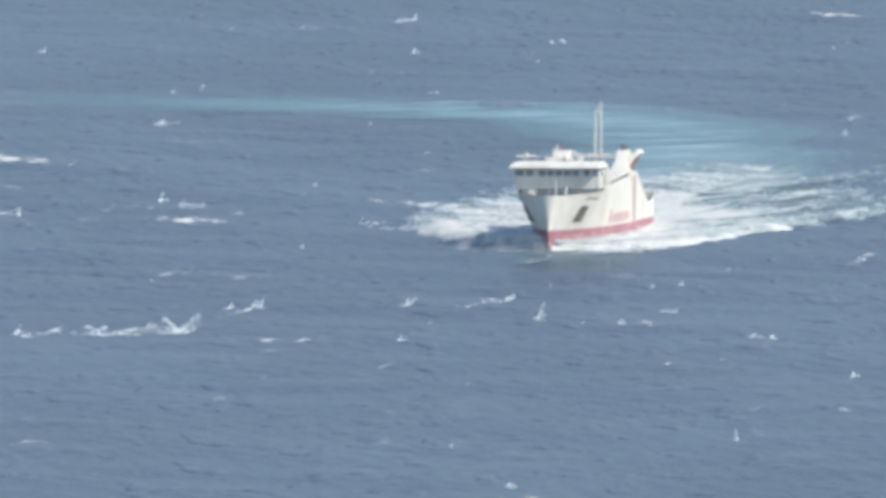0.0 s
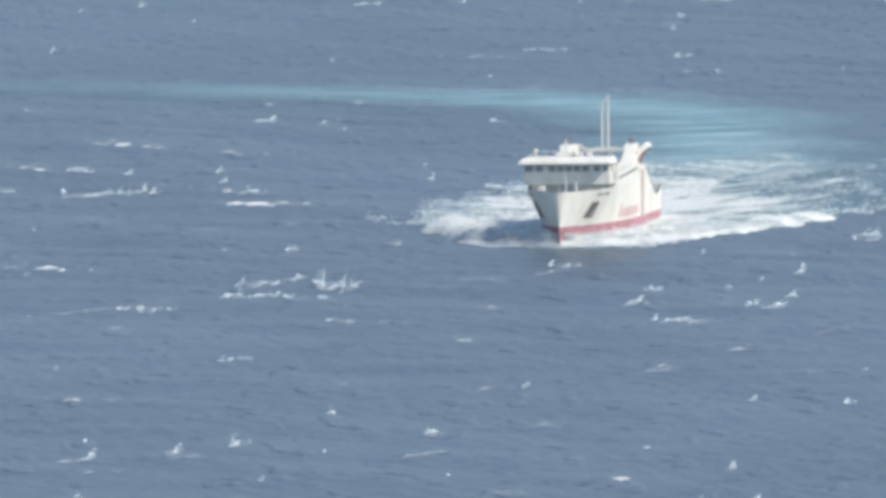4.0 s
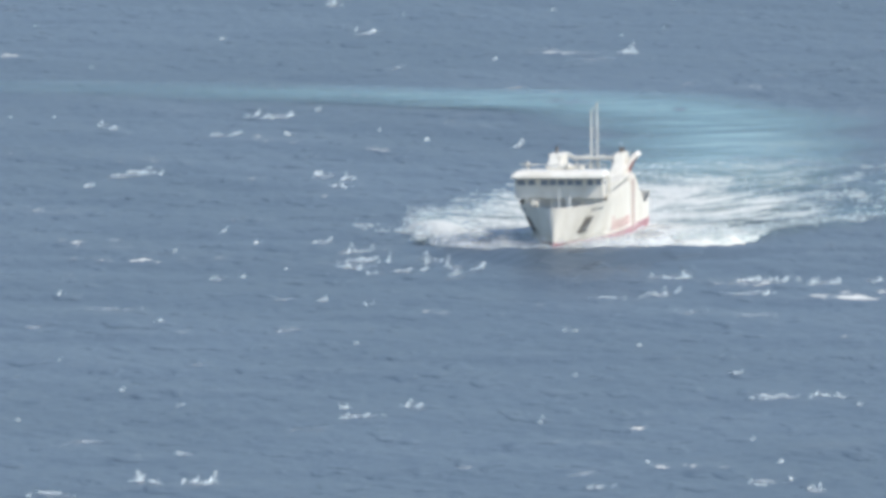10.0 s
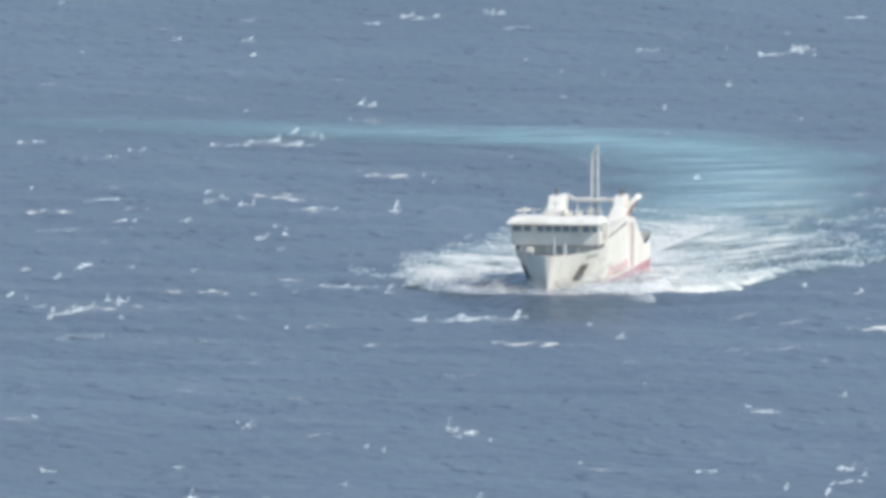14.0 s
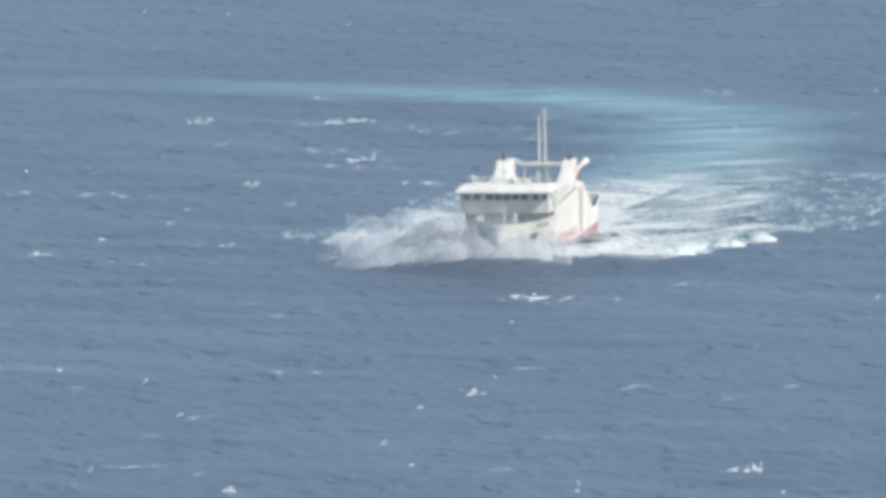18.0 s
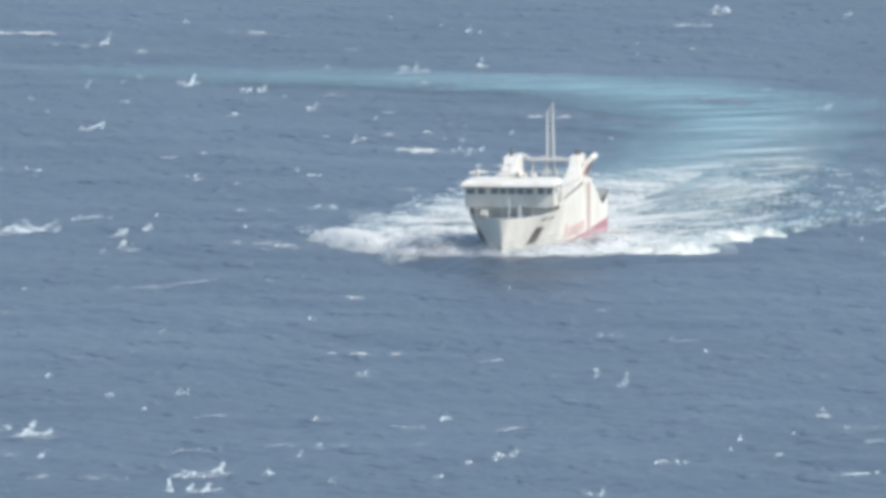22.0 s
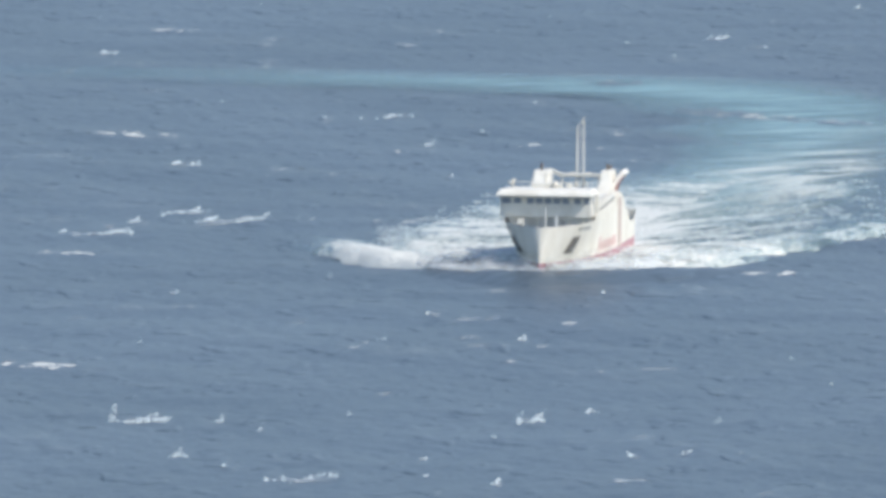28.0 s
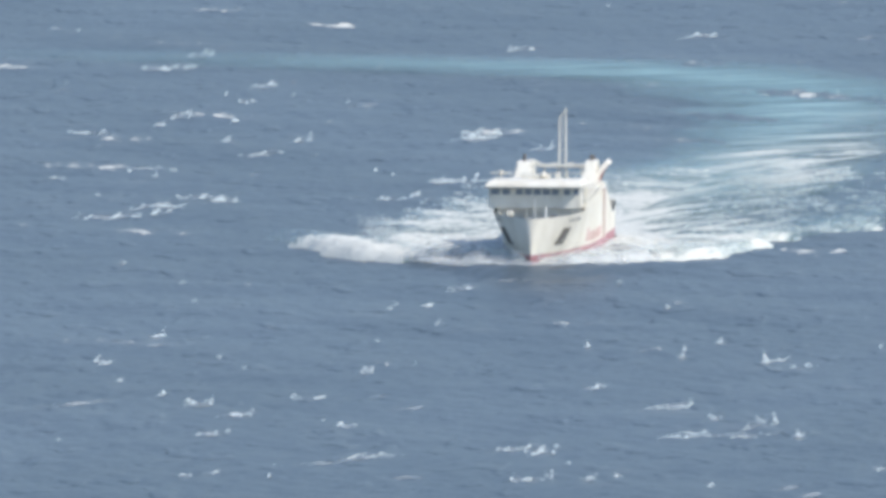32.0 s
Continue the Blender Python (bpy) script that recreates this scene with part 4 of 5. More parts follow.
break_crests(2, (
    (-16, 3688, 2.5, 1.1), (-62, 3682, 4.6, 1.4), (-51, 3681, 2.1, 0.9), (-92, 3429, 12.8, 1.3), (-82, 3437, 6.4, 1.7), (-61, 3434, 4.3, 1.3), (-69, 3505, 1.5, 1.3), (-28, 3465, 1.3, 1.5),
    (-52, 3334, 4.7, 0.0), (-66, 3321, 6.2, 0.0), (-54, 3152, 12.7, 1.4), (-56, 3123, 10.7, 1.0), (-40, 3143, 3.3, 2.3), (-47, 3119, 8.7, 0.8), (-74, 3080, 10.5, 0.8), (-57, 2947, 5.5, 0.6),
    (-53, 2767, 3.4, 1.4), (-40, 2829, 1.2, 1.4), (-24, 2774, 3.9, 0.7), (-16, 3096, 4.3, 0.0),
))
break_crests(2, (
    (9, 3099, 4.8, 0.8), (12, 3133, 2.9, 1.0), (36, 3124, 2.9, 1.0), (31, 3090, 7.7, 1.0), (52, 3283, 5.1, 2.5), (19, 3044, 8.5, 0.0), (41, 2849, 2.7, 0.9), (26, 2858, 2.1, 0.7),
    (50, 2783, 3.5, 0.7), (49, 2860, 0.9, 1.2), (16, 2639, 1.3, 1.0), (24, 2631, 2.8, 1.8), (51, 2639, 1.1, 1.3), (46, 2624, 8.2, 0.7), (-6, 3983, 11.2, 0.7), (-75, 2648, 1.2, 0.7),
    (23, 4074, 2.0, 0.8), (-45, 3757, 1.6, 0.7), (21, 2710, 2.0, 0.8),
))
break_crests(6, (
    (-27, 3169, 5.9, 3.5), (-44, 3138, 3.9, 1.5), (-70, 3087, 21.1, 0.0), (-93, 3453, 6.4, 1.6), (51, 4242, 7.9, 2.0), (-82, 4195, 1.8, 1.3), (-97, 3977, 1.7, 1.2), (-59, 2734, 2.6, 1.3),
    (-46, 2752, 2.6, 1.3), (33, 3070, 8.6, 1.4), (55, 3190, 2.0, 1.5), (39, 3250, 1.4, 1.0), (42, 3149, 1.2, 1.0), (14, 3221, 7.0, 1.2), (-1, 3174, 12.8, 0.0), (7, 2891, 0.9, 0.7),
    (40, 3966, 4.9, 1.0), (42, 4148, 1.5, 1.3), (-35, 3263, 2.0, 1.0), (-51, 3477, 2.2, 1.1), (-70, 3504, 1.5, 1.1), (-80, 3507, 6.5, 0.9), (-8, 4219, 2.6, 1.1), (-30, 4211, 6.5, 1.0),
))
break_crests(8, (
    (-36, 4281, 4.0, 3.2), (-28, 4262, 8.0, 1.1), (14, 4361, 8.1, 1.6), (40, 4219, 3.1, 1.8), (-82, 4234, 11.9, 0.7), (-73, 4332, 5.4, 0.8), (-70, 4306, 2.1, 1.1), (-104, 4197, 2.1, 1.3),
    (-115, 4167, 2.1, 1.3), (-47, 4206, 1.0, 1.3), (-84, 4081, 3.3, 1.8), (-74, 3999, 3.0, 1.0), (-39, 4077, 2.8, 1.0), (-21, 4007, 1.0, 1.0), (-45, 3997, 1.0, 0.7), (-40, 4470, 7.0, 0.8),
    (-57, 4399, 1.4, 1.1), (-65, 4396, 2.7, 1.1), (-42, 4185, 9.1, 0.5), (4, 4021, 8.8, 0.6), (22, 4113, 11.5, 0.6), (44, 4257, 2.6, 1.1), (-10, 4174, 5.2, 0.8), (-89, 3936, 1.0, 0.7),
))
break_crests(8, (
    (-63, 3728, 11.6, 1.4), (-46, 3716, 3.5, 0.9), (-28, 3707, 0.9, 0.7), (-13, 3608, 2.7, 1.1), (-75, 3493, 5.4, 0.9), (-89, 3434, 16.0, 0.6), (-98, 3426, 5.3, 0.4), (-53, 3487, 1.5, 0.7),
    (-41, 3497, 3.3, 0.7), (-91, 3359, 0.8, 0.8), (-41, 3264, 6.1, 1.2), (-54, 3213, 2.4, 0.5), (-30, 3230, 2.0, 0.8), (-26, 3239, 3.0, 0.6), (-20, 3167, 4.3, 1.0), (-57, 3162, 17.7, 0.0),
    (17, 3193, 7.0, 2.6), (12, 3182, 4.9, 0.8), (27, 3183, 2.0, 1.0), (31, 3166, 3.3, 1.2), (36, 3169, 1.6, 1.4), (-64, 3091, 11.5, 0.8), (-52, 3112, 13.6, 0.0), (-35, 3116, 2.3, 0.6),
))
break_crests(8, (
    (42, 3274, 2.0, 1.0), (43, 3244, 3.0, 0.5), (26, 3054, 2.8, 1.3), (38, 3138, 5.9, 0.0), (5, 3171, 1.0, 0.6), (9, 3096, 0.8, 0.6), (55, 2924, 1.8, 0.9), (3, 2927, 1.3, 0.5),
    (39, 2871, 3.0, 0.7), (-28, 2858, 2.0, 0.7), (-45, 2838, 1.1, 0.9), (-22, 2773, 3.1, 1.4), (-52, 2765, 3.4, 0.5), (15, 2831, 1.4, 0.4), (53, 2811, 3.5, 1.4), (37, 2762, 2.1, 0.7),
    (31, 2856, 10.7, 0.0), (-103, 3593, 1.6, 0.9), (63, 3482, 3.2, 0.6), (53, 3312, 6.2, 0.0), (-75, 3084, 3.8, 0.5), (-97, 3664, 0.9, 0.7), (-84, 3142, 0.8, 0.6),
))
break_crests(9, (
    (-62, 3710, 10.4, 1.7), (-43, 3478, 3.2, 1.6), (-39, 3244, 5.0, 1.5), (-64, 3308, 1.2, 1.0), (-26, 2850, 3.5, 1.3), (-6, 2801, 1.2, 0.9), (18, 4349, 4.1, 2.7), (26, 4435, 3.4, 1.4),
    (34, 3164, 11.8, 1.5), (17, 3177, 8.9, 1.2), (53, 3167, 2.0, 1.0), (31, 3077, 10.5, 0.0), (-29, 3628, 1.6, 1.1), (-11, 3602, 2.8, 1.3), (-52, 3731, 1.4, 1.2), (-89, 3117, 1.5, 1.0),
    (40, 2873, 6.3, 0.7), (-21, 3197, 4.0, 2.0), (-27, 4263, 2.7, 1.3), (-4, 4180, 1.8, 1.0), (14, 3969, 1.7, 1.0), (5, 3949, 12.3, 0.0),
))
break_crests(11, (
    (-69, 4046, 2.3, 1.0), (-37, 4059, 5.8, 2.0), (21, 3977, 3.7, 3.0), (-46, 4210, 3.9, 1.6), (-76, 3501, 9.8, 1.7), (-84, 3453, 2.6, 0.9), (-40, 3489, 4.3, 1.5), (-87, 3682, 1.6, 1.4),
    (-84, 3664, 2.5, 0.9), (-61, 3643, 5.7, 0.9), (-48, 3648, 2.7, 0.9), (-36, 3455, 5.4, 0.9), (-49, 3272, 1.6, 1.0), (-37, 3281, 4.1, 1.0), (-28, 3219, 8.0, 2.2), (-30, 3211, 7.0, 1.0),
    (-23, 3197, 10.9, 0.6), (-9, 3197, 2.8, 1.4), (-16, 3217, 4.0, 1.0), (-50, 3189, 1.4, 0.8), (-54, 3176, 3.0, 0.6), (-73, 3098, 16.4, 0.0), (-41, 3117, 4.8, 0.0), (-35, 3116, 2.3, 0.8),
))
break_crests(11, (
    (-27, 3102, 1.7, 0.6), (23, 3135, 6.8, 1.6), (14, 3129, 5.8, 0.5), (28, 3088, 8.6, 0.0), (39, 3135, 8.8, 0.8), (52, 3168, 6.9, 1.4), (-28, 3001, 1.1, 0.6), (-64, 2887, 1.4, 0.7),
    (40, 2869, 8.0, 0.7), (34, 2926, 2.7, 0.5), (-25, 2835, 7.1, 0.7), (-28, 2844, 1.8, 0.7), (35, 2773, 0.7, 0.9), (39, 2732, 1.5, 0.7), (-48, 2691, 5.4, 2.0), (-57, 2689, 2.5, 1.8),
    (12, 2680, 4.6, 0.7), (37, 2682, 6.7, 0.8), (43, 2673, 3.3, 1.2), (-69, 2669, 7.5, 0.5), (-79, 2825, 1.1, 0.7), (-76, 2952, 0.7, 0.7), (-54, 2687, 2.5, 0.7),
))
break_crests(13, (
    (-64, 3737, 15.1, 1.7), (-92, 3176, 5.9, 3.0), (-92, 3312, 1.6, 1.0), (-62, 3407, 2.1, 1.1), (-26, 3167, 11.8, 1.5), (-5, 3195, 8.0, 2.5), (5, 3106, 1.9, 1.2), (48, 4145, 3.1, 1.9),
    (-22, 4339, 5.4, 2.0), (-39, 4327, 10.8, 1.6), (-76, 4135, 1.8, 1.3), (16, 3892, 1.7, 1.2), (31, 4003, 1.7, 1.2), (47, 2769, 2.1, 1.3), (41, 2773, 1.7, 0.9), (32, 3143, 9.8, 0.0),
    (31, 3073, 12.4, 0.0), (-67, 3526, 3.3, 1.1), (-97, 3281, 1.6, 1.0), (-55, 2878, 1.8, 0.9), (-36, 3231, 1.6, 0.8), (-58, 4469, 7.0, 1.1), (-77, 3455, 2.2, 0.9),
))
break_crests(13, (
    (-15, 3173, 6.9, 1.4), (-42, 3239, 1.6, 0.6), (-73, 3536, 4.4, 0.7), (48, 2873, 1.4, 0.7), (-66, 3108, 14.5, 0.0), (-95, 3443, 16.1, 0.0), (-95, 4215, 2.4, 0.8), (-115, 4148, 1.3, 0.8),
    (-16, 4268, 6.6, 0.7), (60, 3596, 2.0, 2.2), (65, 4321, 6.7, 0.7), (47, 4233, 1.8, 0.8), (38, 3252, 1.4, 0.8), (54, 3131, 2.3, 1.4), (48, 3239, 2.0, 1.0), (-94, 3530, 7.7, 0.5),
    (-31, 3592, 1.1, 0.7), (-51, 4297, 4.0, 0.7), (-84, 2783, 2.6, 0.7),
))
break_crests(15, (
    (-70, 4211, 1.8, 1.3), (23, 4166, 6.5, 0.8), (58, 4167, 5.2, 1.3), (51, 4140, 6.4, 1.5), (12, 4051, 1.0, 1.0), (-39, 3917, 4.9, 1.9), (-50, 3787, 8.2, 1.9), (-84, 3735, 3.5, 0.7),
    (-67, 3745, 8.2, 0.6), (-61, 3753, 3.0, 0.7), (-107, 3762, 5.9, 0.7), (-29, 3502, 2.6, 2.4), (-78, 3519, 7.7, 0.0), (-80, 3466, 5.4, 0.6), (-44, 3514, 7.7, 0.7), (-49, 3425, 1.1, 1.3),
    (-49, 3378, 1.5, 0.6),
))
break_crests(15, (
    (-85, 3316, 1.9, 1.0), (-76, 3223, 3.4, 2.0), (-95, 3233, 1.4, 1.0), (-89, 3192, 1.8, 0.8), (-74, 3164, 1.0, 0.8), (-34, 3260, 13.2, 0.5), (-22, 3307, 7.2, 1.4), (-21, 3167, 1.8, 1.0),
    (-27, 3096, 6.7, 0.0), (-40, 3140, 7.8, 0.0), (-74, 3119, 15.5, 0.0), (16, 3214, 7.0, 0.0), (30, 3619, 2.5, 1.6), (57, 3378, 3.2, 1.3), (8, 3152, 1.8, 0.8), (35, 3175, 7.9, 0.0),
    (-12, 2881, 5.4, 2.0),
))
break_crests(15, (
    (-8, 2861, 0.7, 0.7), (35, 2931, 6.4, 0.5), (49, 2961, 1.3, 0.7), (-56, 2796, 2.1, 0.5), (-50, 2727, 6.8, 1.0), (-53, 2733, 1.4, 1.4), (-41, 2722, 1.7, 1.2), (-21, 2711, 0.8, 0.5),
    (-9, 2724, 1.2, 0.7), (26, 2781, 5.2, 0.4), (37, 2746, 1.7, 1.0), (43, 2743, 2.0, 0.9), (47, 2791, 3.1, 0.9), (47, 2762, 5.2, 0.4), (6, 2813, 0.9, 0.5),
))
break_crests(19, (
    (-113, 3719, 5.8, 1.6), (-64, 3668, 5.7, 1.4), (-34, 3677, 11.4, 1.4), (-30, 3536, 5.5, 1.7), (-50, 3448, 3.2, 1.1), (-42, 3386, 1.5, 1.1), (35, 2701, 5.0, 1.7), (-33, 2610, 6.5, 1.0),
    (-41, 2660, 2.5, 1.0), (10, 2669, 1.2, 0.7), (-77, 2626, 9.0, 1.0), (-74, 3280, 2.0, 1.0), (-85, 3234, 6.0, 0.8), (-94, 3204, 7.0, 1.0), (-6, 2868, 3.6, 0.9), (-14, 2836, 1.2, 0.7),
    (-63, 3325, 1.2, 0.8), (34, 3158, 11.8, 0.0), (-55, 2707, 10.9, 0.0),
))
break_crests(21, (
    (-88, 4036, 1.3, 1.0), (-104, 3947, 1.7, 3.2), (-25, 3997, 1.2, 1.5), (31, 4079, 4.6, 2.3), (-82, 3781, 4.7, 2.8), (-69, 3754, 5.8, 1.9), (-36, 3816, 7.1, 0.9), (-15, 3590, 1.8, 0.7),
    (-22, 3516, 4.4, 0.9), (-31, 3577, 2.0, 0.7), (-42, 3633, 0.9, 0.7), (-55, 3456, 1.1, 0.9), (-52, 3449, 3.2, 0.5), (-105, 3446, 3.9, 0.6), (46, 3628, 1.1, 0.9), (-98, 3599, 4.5, 1.8),
    (-90, 3304, 7.2, 0.6),
))
break_crests(21, (
    (-96, 3265, 1.4, 0.8), (-84, 3254, 3.0, 1.4), (-83, 3209, 6.0, 1.2), (-102, 3273, 4.1, 0.6), (-79, 3496, 7.6, 0.0), (-47, 3338, 2.5, 0.8), (-50, 3333, 2.1, 0.6), (-31, 3348, 4.2, 0.5),
    (-46, 3016, 1.5, 0.6), (-76, 3103, 26.1, 0.0), (-86, 2882, 1.4, 0.7), (-64, 2842, 1.9, 1.1), (-36, 2876, 2.7, 0.7), (1, 2882, 1.8, 0.7), (5, 2857, 2.3, 1.2), (-22, 2781, 2.1, 0.5),
    (-69, 2795, 0.9, 0.7),
))
break_crests(21, (
    (-85, 2748, 6.0, 2.1), (-58, 2636, 9.0, 1.8), (-72, 2659, 8.3, 0.0), (-48, 2721, 6.8, 0.0), (-41, 2728, 0.8, 0.7), (-37, 2721, 3.4, 0.0), (-38, 2649, 1.5, 0.7), (-14, 2688, 1.8, 1.2),
    (-11, 2700, 0.7, 0.7), (-82, 2696, 1.2, 1.2), (36, 2783, 2.1, 1.4), (39, 2754, 0.9, 0.7), (12, 2684, 5.0, 0.5), (21, 2712, 0.7, 0.7), (40, 2669, 6.6, 0.4), (49, 3241, 1.0, 1.0),
))
break_crests(23, (
    (-95, 3269, 13.2, 2.5), (-49, 2672, 9.1, 1.7), (-71, 3271, 2.5, 1.2), (-14, 2778, 1.4, 1.0), (-47, 3673, 2.7, 1.4), (-29, 3847, 4.8, 1.8), (-13, 3848, 2.6, 2.4), (-35, 2710, 1.2, 0.8),
    (-39, 2670, 2.0, 0.8), (-5, 2705, 3.4, 0.8), (-82, 2763, 3.4, 1.0), (40, 4103, 5.1, 1.3), (-62, 2999, 1.3, 0.7), (-51, 2723, 10.2, 0.0), (-36, 3561, 3.3, 0.9), (-19, 2771, 6.9, 0.0),
    (9, 2637, 3.3, 0.7), (-95, 3769, 1.6, 1.2), (57, 3682, 2.7, 1.1), (31, 2745, 1.0, 1.2),
))
break_crests(25, (
    (-133, 4021, 3.0, 1.3), (-89, 4201, 2.6, 1.0), (44, 4169, 2.6, 2.3), (-112, 3928, 1.0, 1.0), (-93, 3750, 12.8, 1.6), (-117, 3734, 3.0, 0.7), (-48, 3679, 1.1, 1.4), (-50, 3691, 1.6, 0.7),
    (-65, 3668, 2.5, 0.6), (-74, 3613, 2.9, 1.1), (-31, 3803, 8.3, 0.7), (-28, 3745, 1.4, 1.2), (-108, 3507, 9.8, 2.8), (-100, 3407, 2.8, 1.7), (-60, 3323, 2.5, 2.1), (-62, 3304, 3.1, 0.8),
    (-55, 3302, 2.3, 2.1), (-94, 3241, 6.7, 2.2), (-88, 3245, 4.0, 1.6), (-91, 3321, 3.1, 1.0), (-82, 3321, 8.3, 1.0), (-113, 3384, 8.4, 0.6), (-39, 3461, 2.6, 1.1), (-51, 3446, 2.1, 0.6),
))
break_crests(25, (
    (-79, 3199, 0.8, 0.6), (-46, 2953, 1.3, 1.7), (-2, 2902, 0.9, 0.7), (-5, 2907, 1.4, 0.5), (-7, 2964, 2.8, 0.6), (-72, 2963, 1.1, 0.6), (-56, 2964, 0.7, 0.6), (-10, 2842, 0.7, 1.4),
    (-3, 2840, 3.5, 0.5), (-61, 2842, 1.2, 0.5), (-80, 2795, 3.1, 1.0), (-88, 2761, 5.2, 0.9), (-81, 2757, 2.6, 0.7), (-64, 2745, 3.1, 0.7), (-75, 2720, 1.4, 0.8), (-28, 2780, 1.0, 0.9),
    (-17, 2760, 2.1, 0.7), (-28, 2683, 1.7, 1.3), (-83, 2669, 2.0, 1.2), (-44, 2664, 5.0, 0.7), (-53, 2684, 0.8, 0.7), (-38, 2697, 5.0, 0.4), (7, 2866, 1.4, 0.7), (-113, 3230, 4.0, 0.5),
))
break_crests(28, (
    (-96, 3265, 14.2, 1.5), (-73, 3303, 15.4, 1.5), (-81, 3332, 8.3, 1.0), (-89, 3305, 3.1, 1.2), (-75, 2783, 8.7, 2.6), (-63, 2786, 1.4, 1.0), (-15, 2779, 4.3, 1.7), (-48, 2658, 10.8, 0.8),
    (-19, 2661, 2.0, 0.8), (-5, 2806, 2.6, 0.9), (-47, 3668, 8.0, 1.1), (-85, 3477, 6.5, 1.6), (-112, 3913, 3.7, 1.5), (-39, 3560, 3.3, 1.1), (53, 4121, 2.6, 1.3), (20, 3979, 6.2, 1.0),
    (-40, 2970, 1.5, 0.7), (-17, 2985, 2.8, 0.7), (1, 2707, 2.0, 0.8), (9, 2717, 2.0, 0.7), (-67, 2711, 2.5, 1.2), (-110, 3520, 9.9, 0.0), (14, 2776, 1.2, 0.7),
))
break_crests(30, (
    (-114, 3528, 7.7, 1.3), (-97, 3591, 4.5, 1.6), (-72, 3514, 3.7, 1.7), (-86, 3566, 2.2, 0.9), (-83, 3701, 5.3, 1.2), (-38, 3513, 8.7, 2.0), (-25, 3486, 4.3, 1.3), (-41, 3371, 9.4, 1.7),
    (-44, 3361, 3.8, 0.8), (-79, 3454, 8.6, 0.6), (-97, 3263, 11.2, 1.4), (-88, 3327, 7.2, 1.2), (-81, 3314, 4.1, 1.0), (-94, 3396, 1.5, 0.8), (-97, 3378, 1.1, 0.8), (-99, 3411, 7.4, 0.5),
    (-56, 3406, 1.1, 0.8), (-53, 3395, 1.1, 0.6), (-115, 3378, 3.2, 0.8), (-106, 3335, 0.8, 0.6),
))
break_crests(30, (
    (-52, 3305, 6.2, 0.6), (-84, 3063, 1.7, 0.6), (-81, 3028, 0.9, 0.5), (-47, 3020, 1.3, 0.9), (-42, 3017, 2.3, 0.8), (-37, 3051, 4.7, 0.8), (-10, 3070, 0.8, 0.6), (-92, 2875, 3.6, 1.3),
    (-88, 2829, 1.4, 0.7), (-75, 2783, 4.8, 1.7), (-81, 2793, 2.1, 0.9), (-58, 2796, 5.2, 0.7), (-50, 2854, 2.7, 1.1), (-0, 2887, 1.4, 1.6), (-15, 2913, 0.9, 1.3), (6, 2923, 2.7, 0.7),
    (32, 2903, 0.9, 0.7), (15, 2884, 4.5, 0.5), (19, 2867, 4.5, 0.5), (-2, 2779, 7.8, 0.9),
))
break_crests(30, (
    (12, 2737, 4.3, 2.2), (9, 2720, 1.7, 0.8), (5, 2750, 2.1, 0.9), (17, 2707, 2.0, 1.0), (-55, 2751, 1.0, 0.5), (-71, 2713, 5.1, 0.5), (-47, 2665, 9.9, 0.5), (-51, 2728, 4.2, 0.7),
    (-25, 2685, 6.7, 0.5), (-19, 2692, 0.7, 0.5), (-17, 2650, 1.2, 0.7), (-10, 2627, 1.1, 0.7), (3, 2604, 1.6, 0.6), (-73, 2635, 2.0, 0.5), (29, 2647, 4.1, 0.5), (-31, 3860, 7.2, 1.2),
    (19, 3666, 1.4, 0.7), (45, 3389, 2.5, 0.8), (33, 3384, 2.1, 1.5),
))
break_crests(32, (
    (-91, 3836, 6.0, 1.8), (-96, 3775, 11.7, 1.2), (-76, 2939, 3.2, 1.6), (-60, 2762, 5.2, 1.3), (-81, 2786, 15.6, 0.0), (-48, 2665, 10.8, 0.0), (13, 2714, 16.9, 0.8), (-14, 2627, 6.5, 1.0),
    (22, 2883, 1.8, 2.3), (-27, 3524, 5.5, 1.3), (-39, 3333, 2.5, 1.2), (-75, 3319, 6.2, 1.2), (-86, 3299, 9.2, 1.0), (-96, 3260, 9.1, 0.8), (-78, 3514, 2.2, 1.3), (-92, 3571, 2.7, 1.1),
    (15, 3913, 8.5, 1.2), (-77, 3655, 4.5, 0.9), (-13, 2683, 5.0, 1.2), (-6, 2630, 2.0, 0.8), (-40, 3007, 1.9, 0.7), (-31, 2962, 1.3, 0.7),
))

def speckle(seed, count, t):
    """Many small crests and torn streaks that break together in one gust."""
    rng = np.random.default_rng(seed)
    centres, radii, sheets = [], [], []
    for k in range(count):
        far = 2560 * (4750 / 2560) ** rng.uniform(0, 1)
        x = rng.uniform(-0.032, 0.021) * far
        near = far + np.linspace(-6, 6, 13)
        far = float(near[int(np.argmax(sea_level(np.full(13, x), near, t)))])
        big = rng.random()
        place = np.array((x, far, 0.0))
        if big < 0.5:
            co, thick = wisp(rng, rng.uniform(2.0, 9.0), 0.0, x, far, t)
            sheets.append((co + place, thick))
        else:
            long = rng.uniform(0.3, 1.1) * (2.6 if big > 0.93 else 1.0)
            row = broken_crest(rng, long, rng.uniform(0.25, 0.75), x, far, t)
            centres.append(row[0] + place)
            radii.append(row[1])
            if big > 0.7:
                co, thick = wisp(rng, long * 1.4, 0.5, x, far, t)
                sheets.append((co + place, thick))
    me = drops("whitecaps", rng, np.concatenate(centres), np.concatenate(radii), MAT_CAP)
    caps = tagged(new("whitecaps", me), "scattered small whitecaps across the choppy sea", "whitecaps", kind="stuff")
    torn = tagged(new("foam_streaks", sheet_mesh("foam_streaks", sheets)), "pale torn streaks of foam across the sea", "foam streaks", kind="stuff")
    return caps, torn


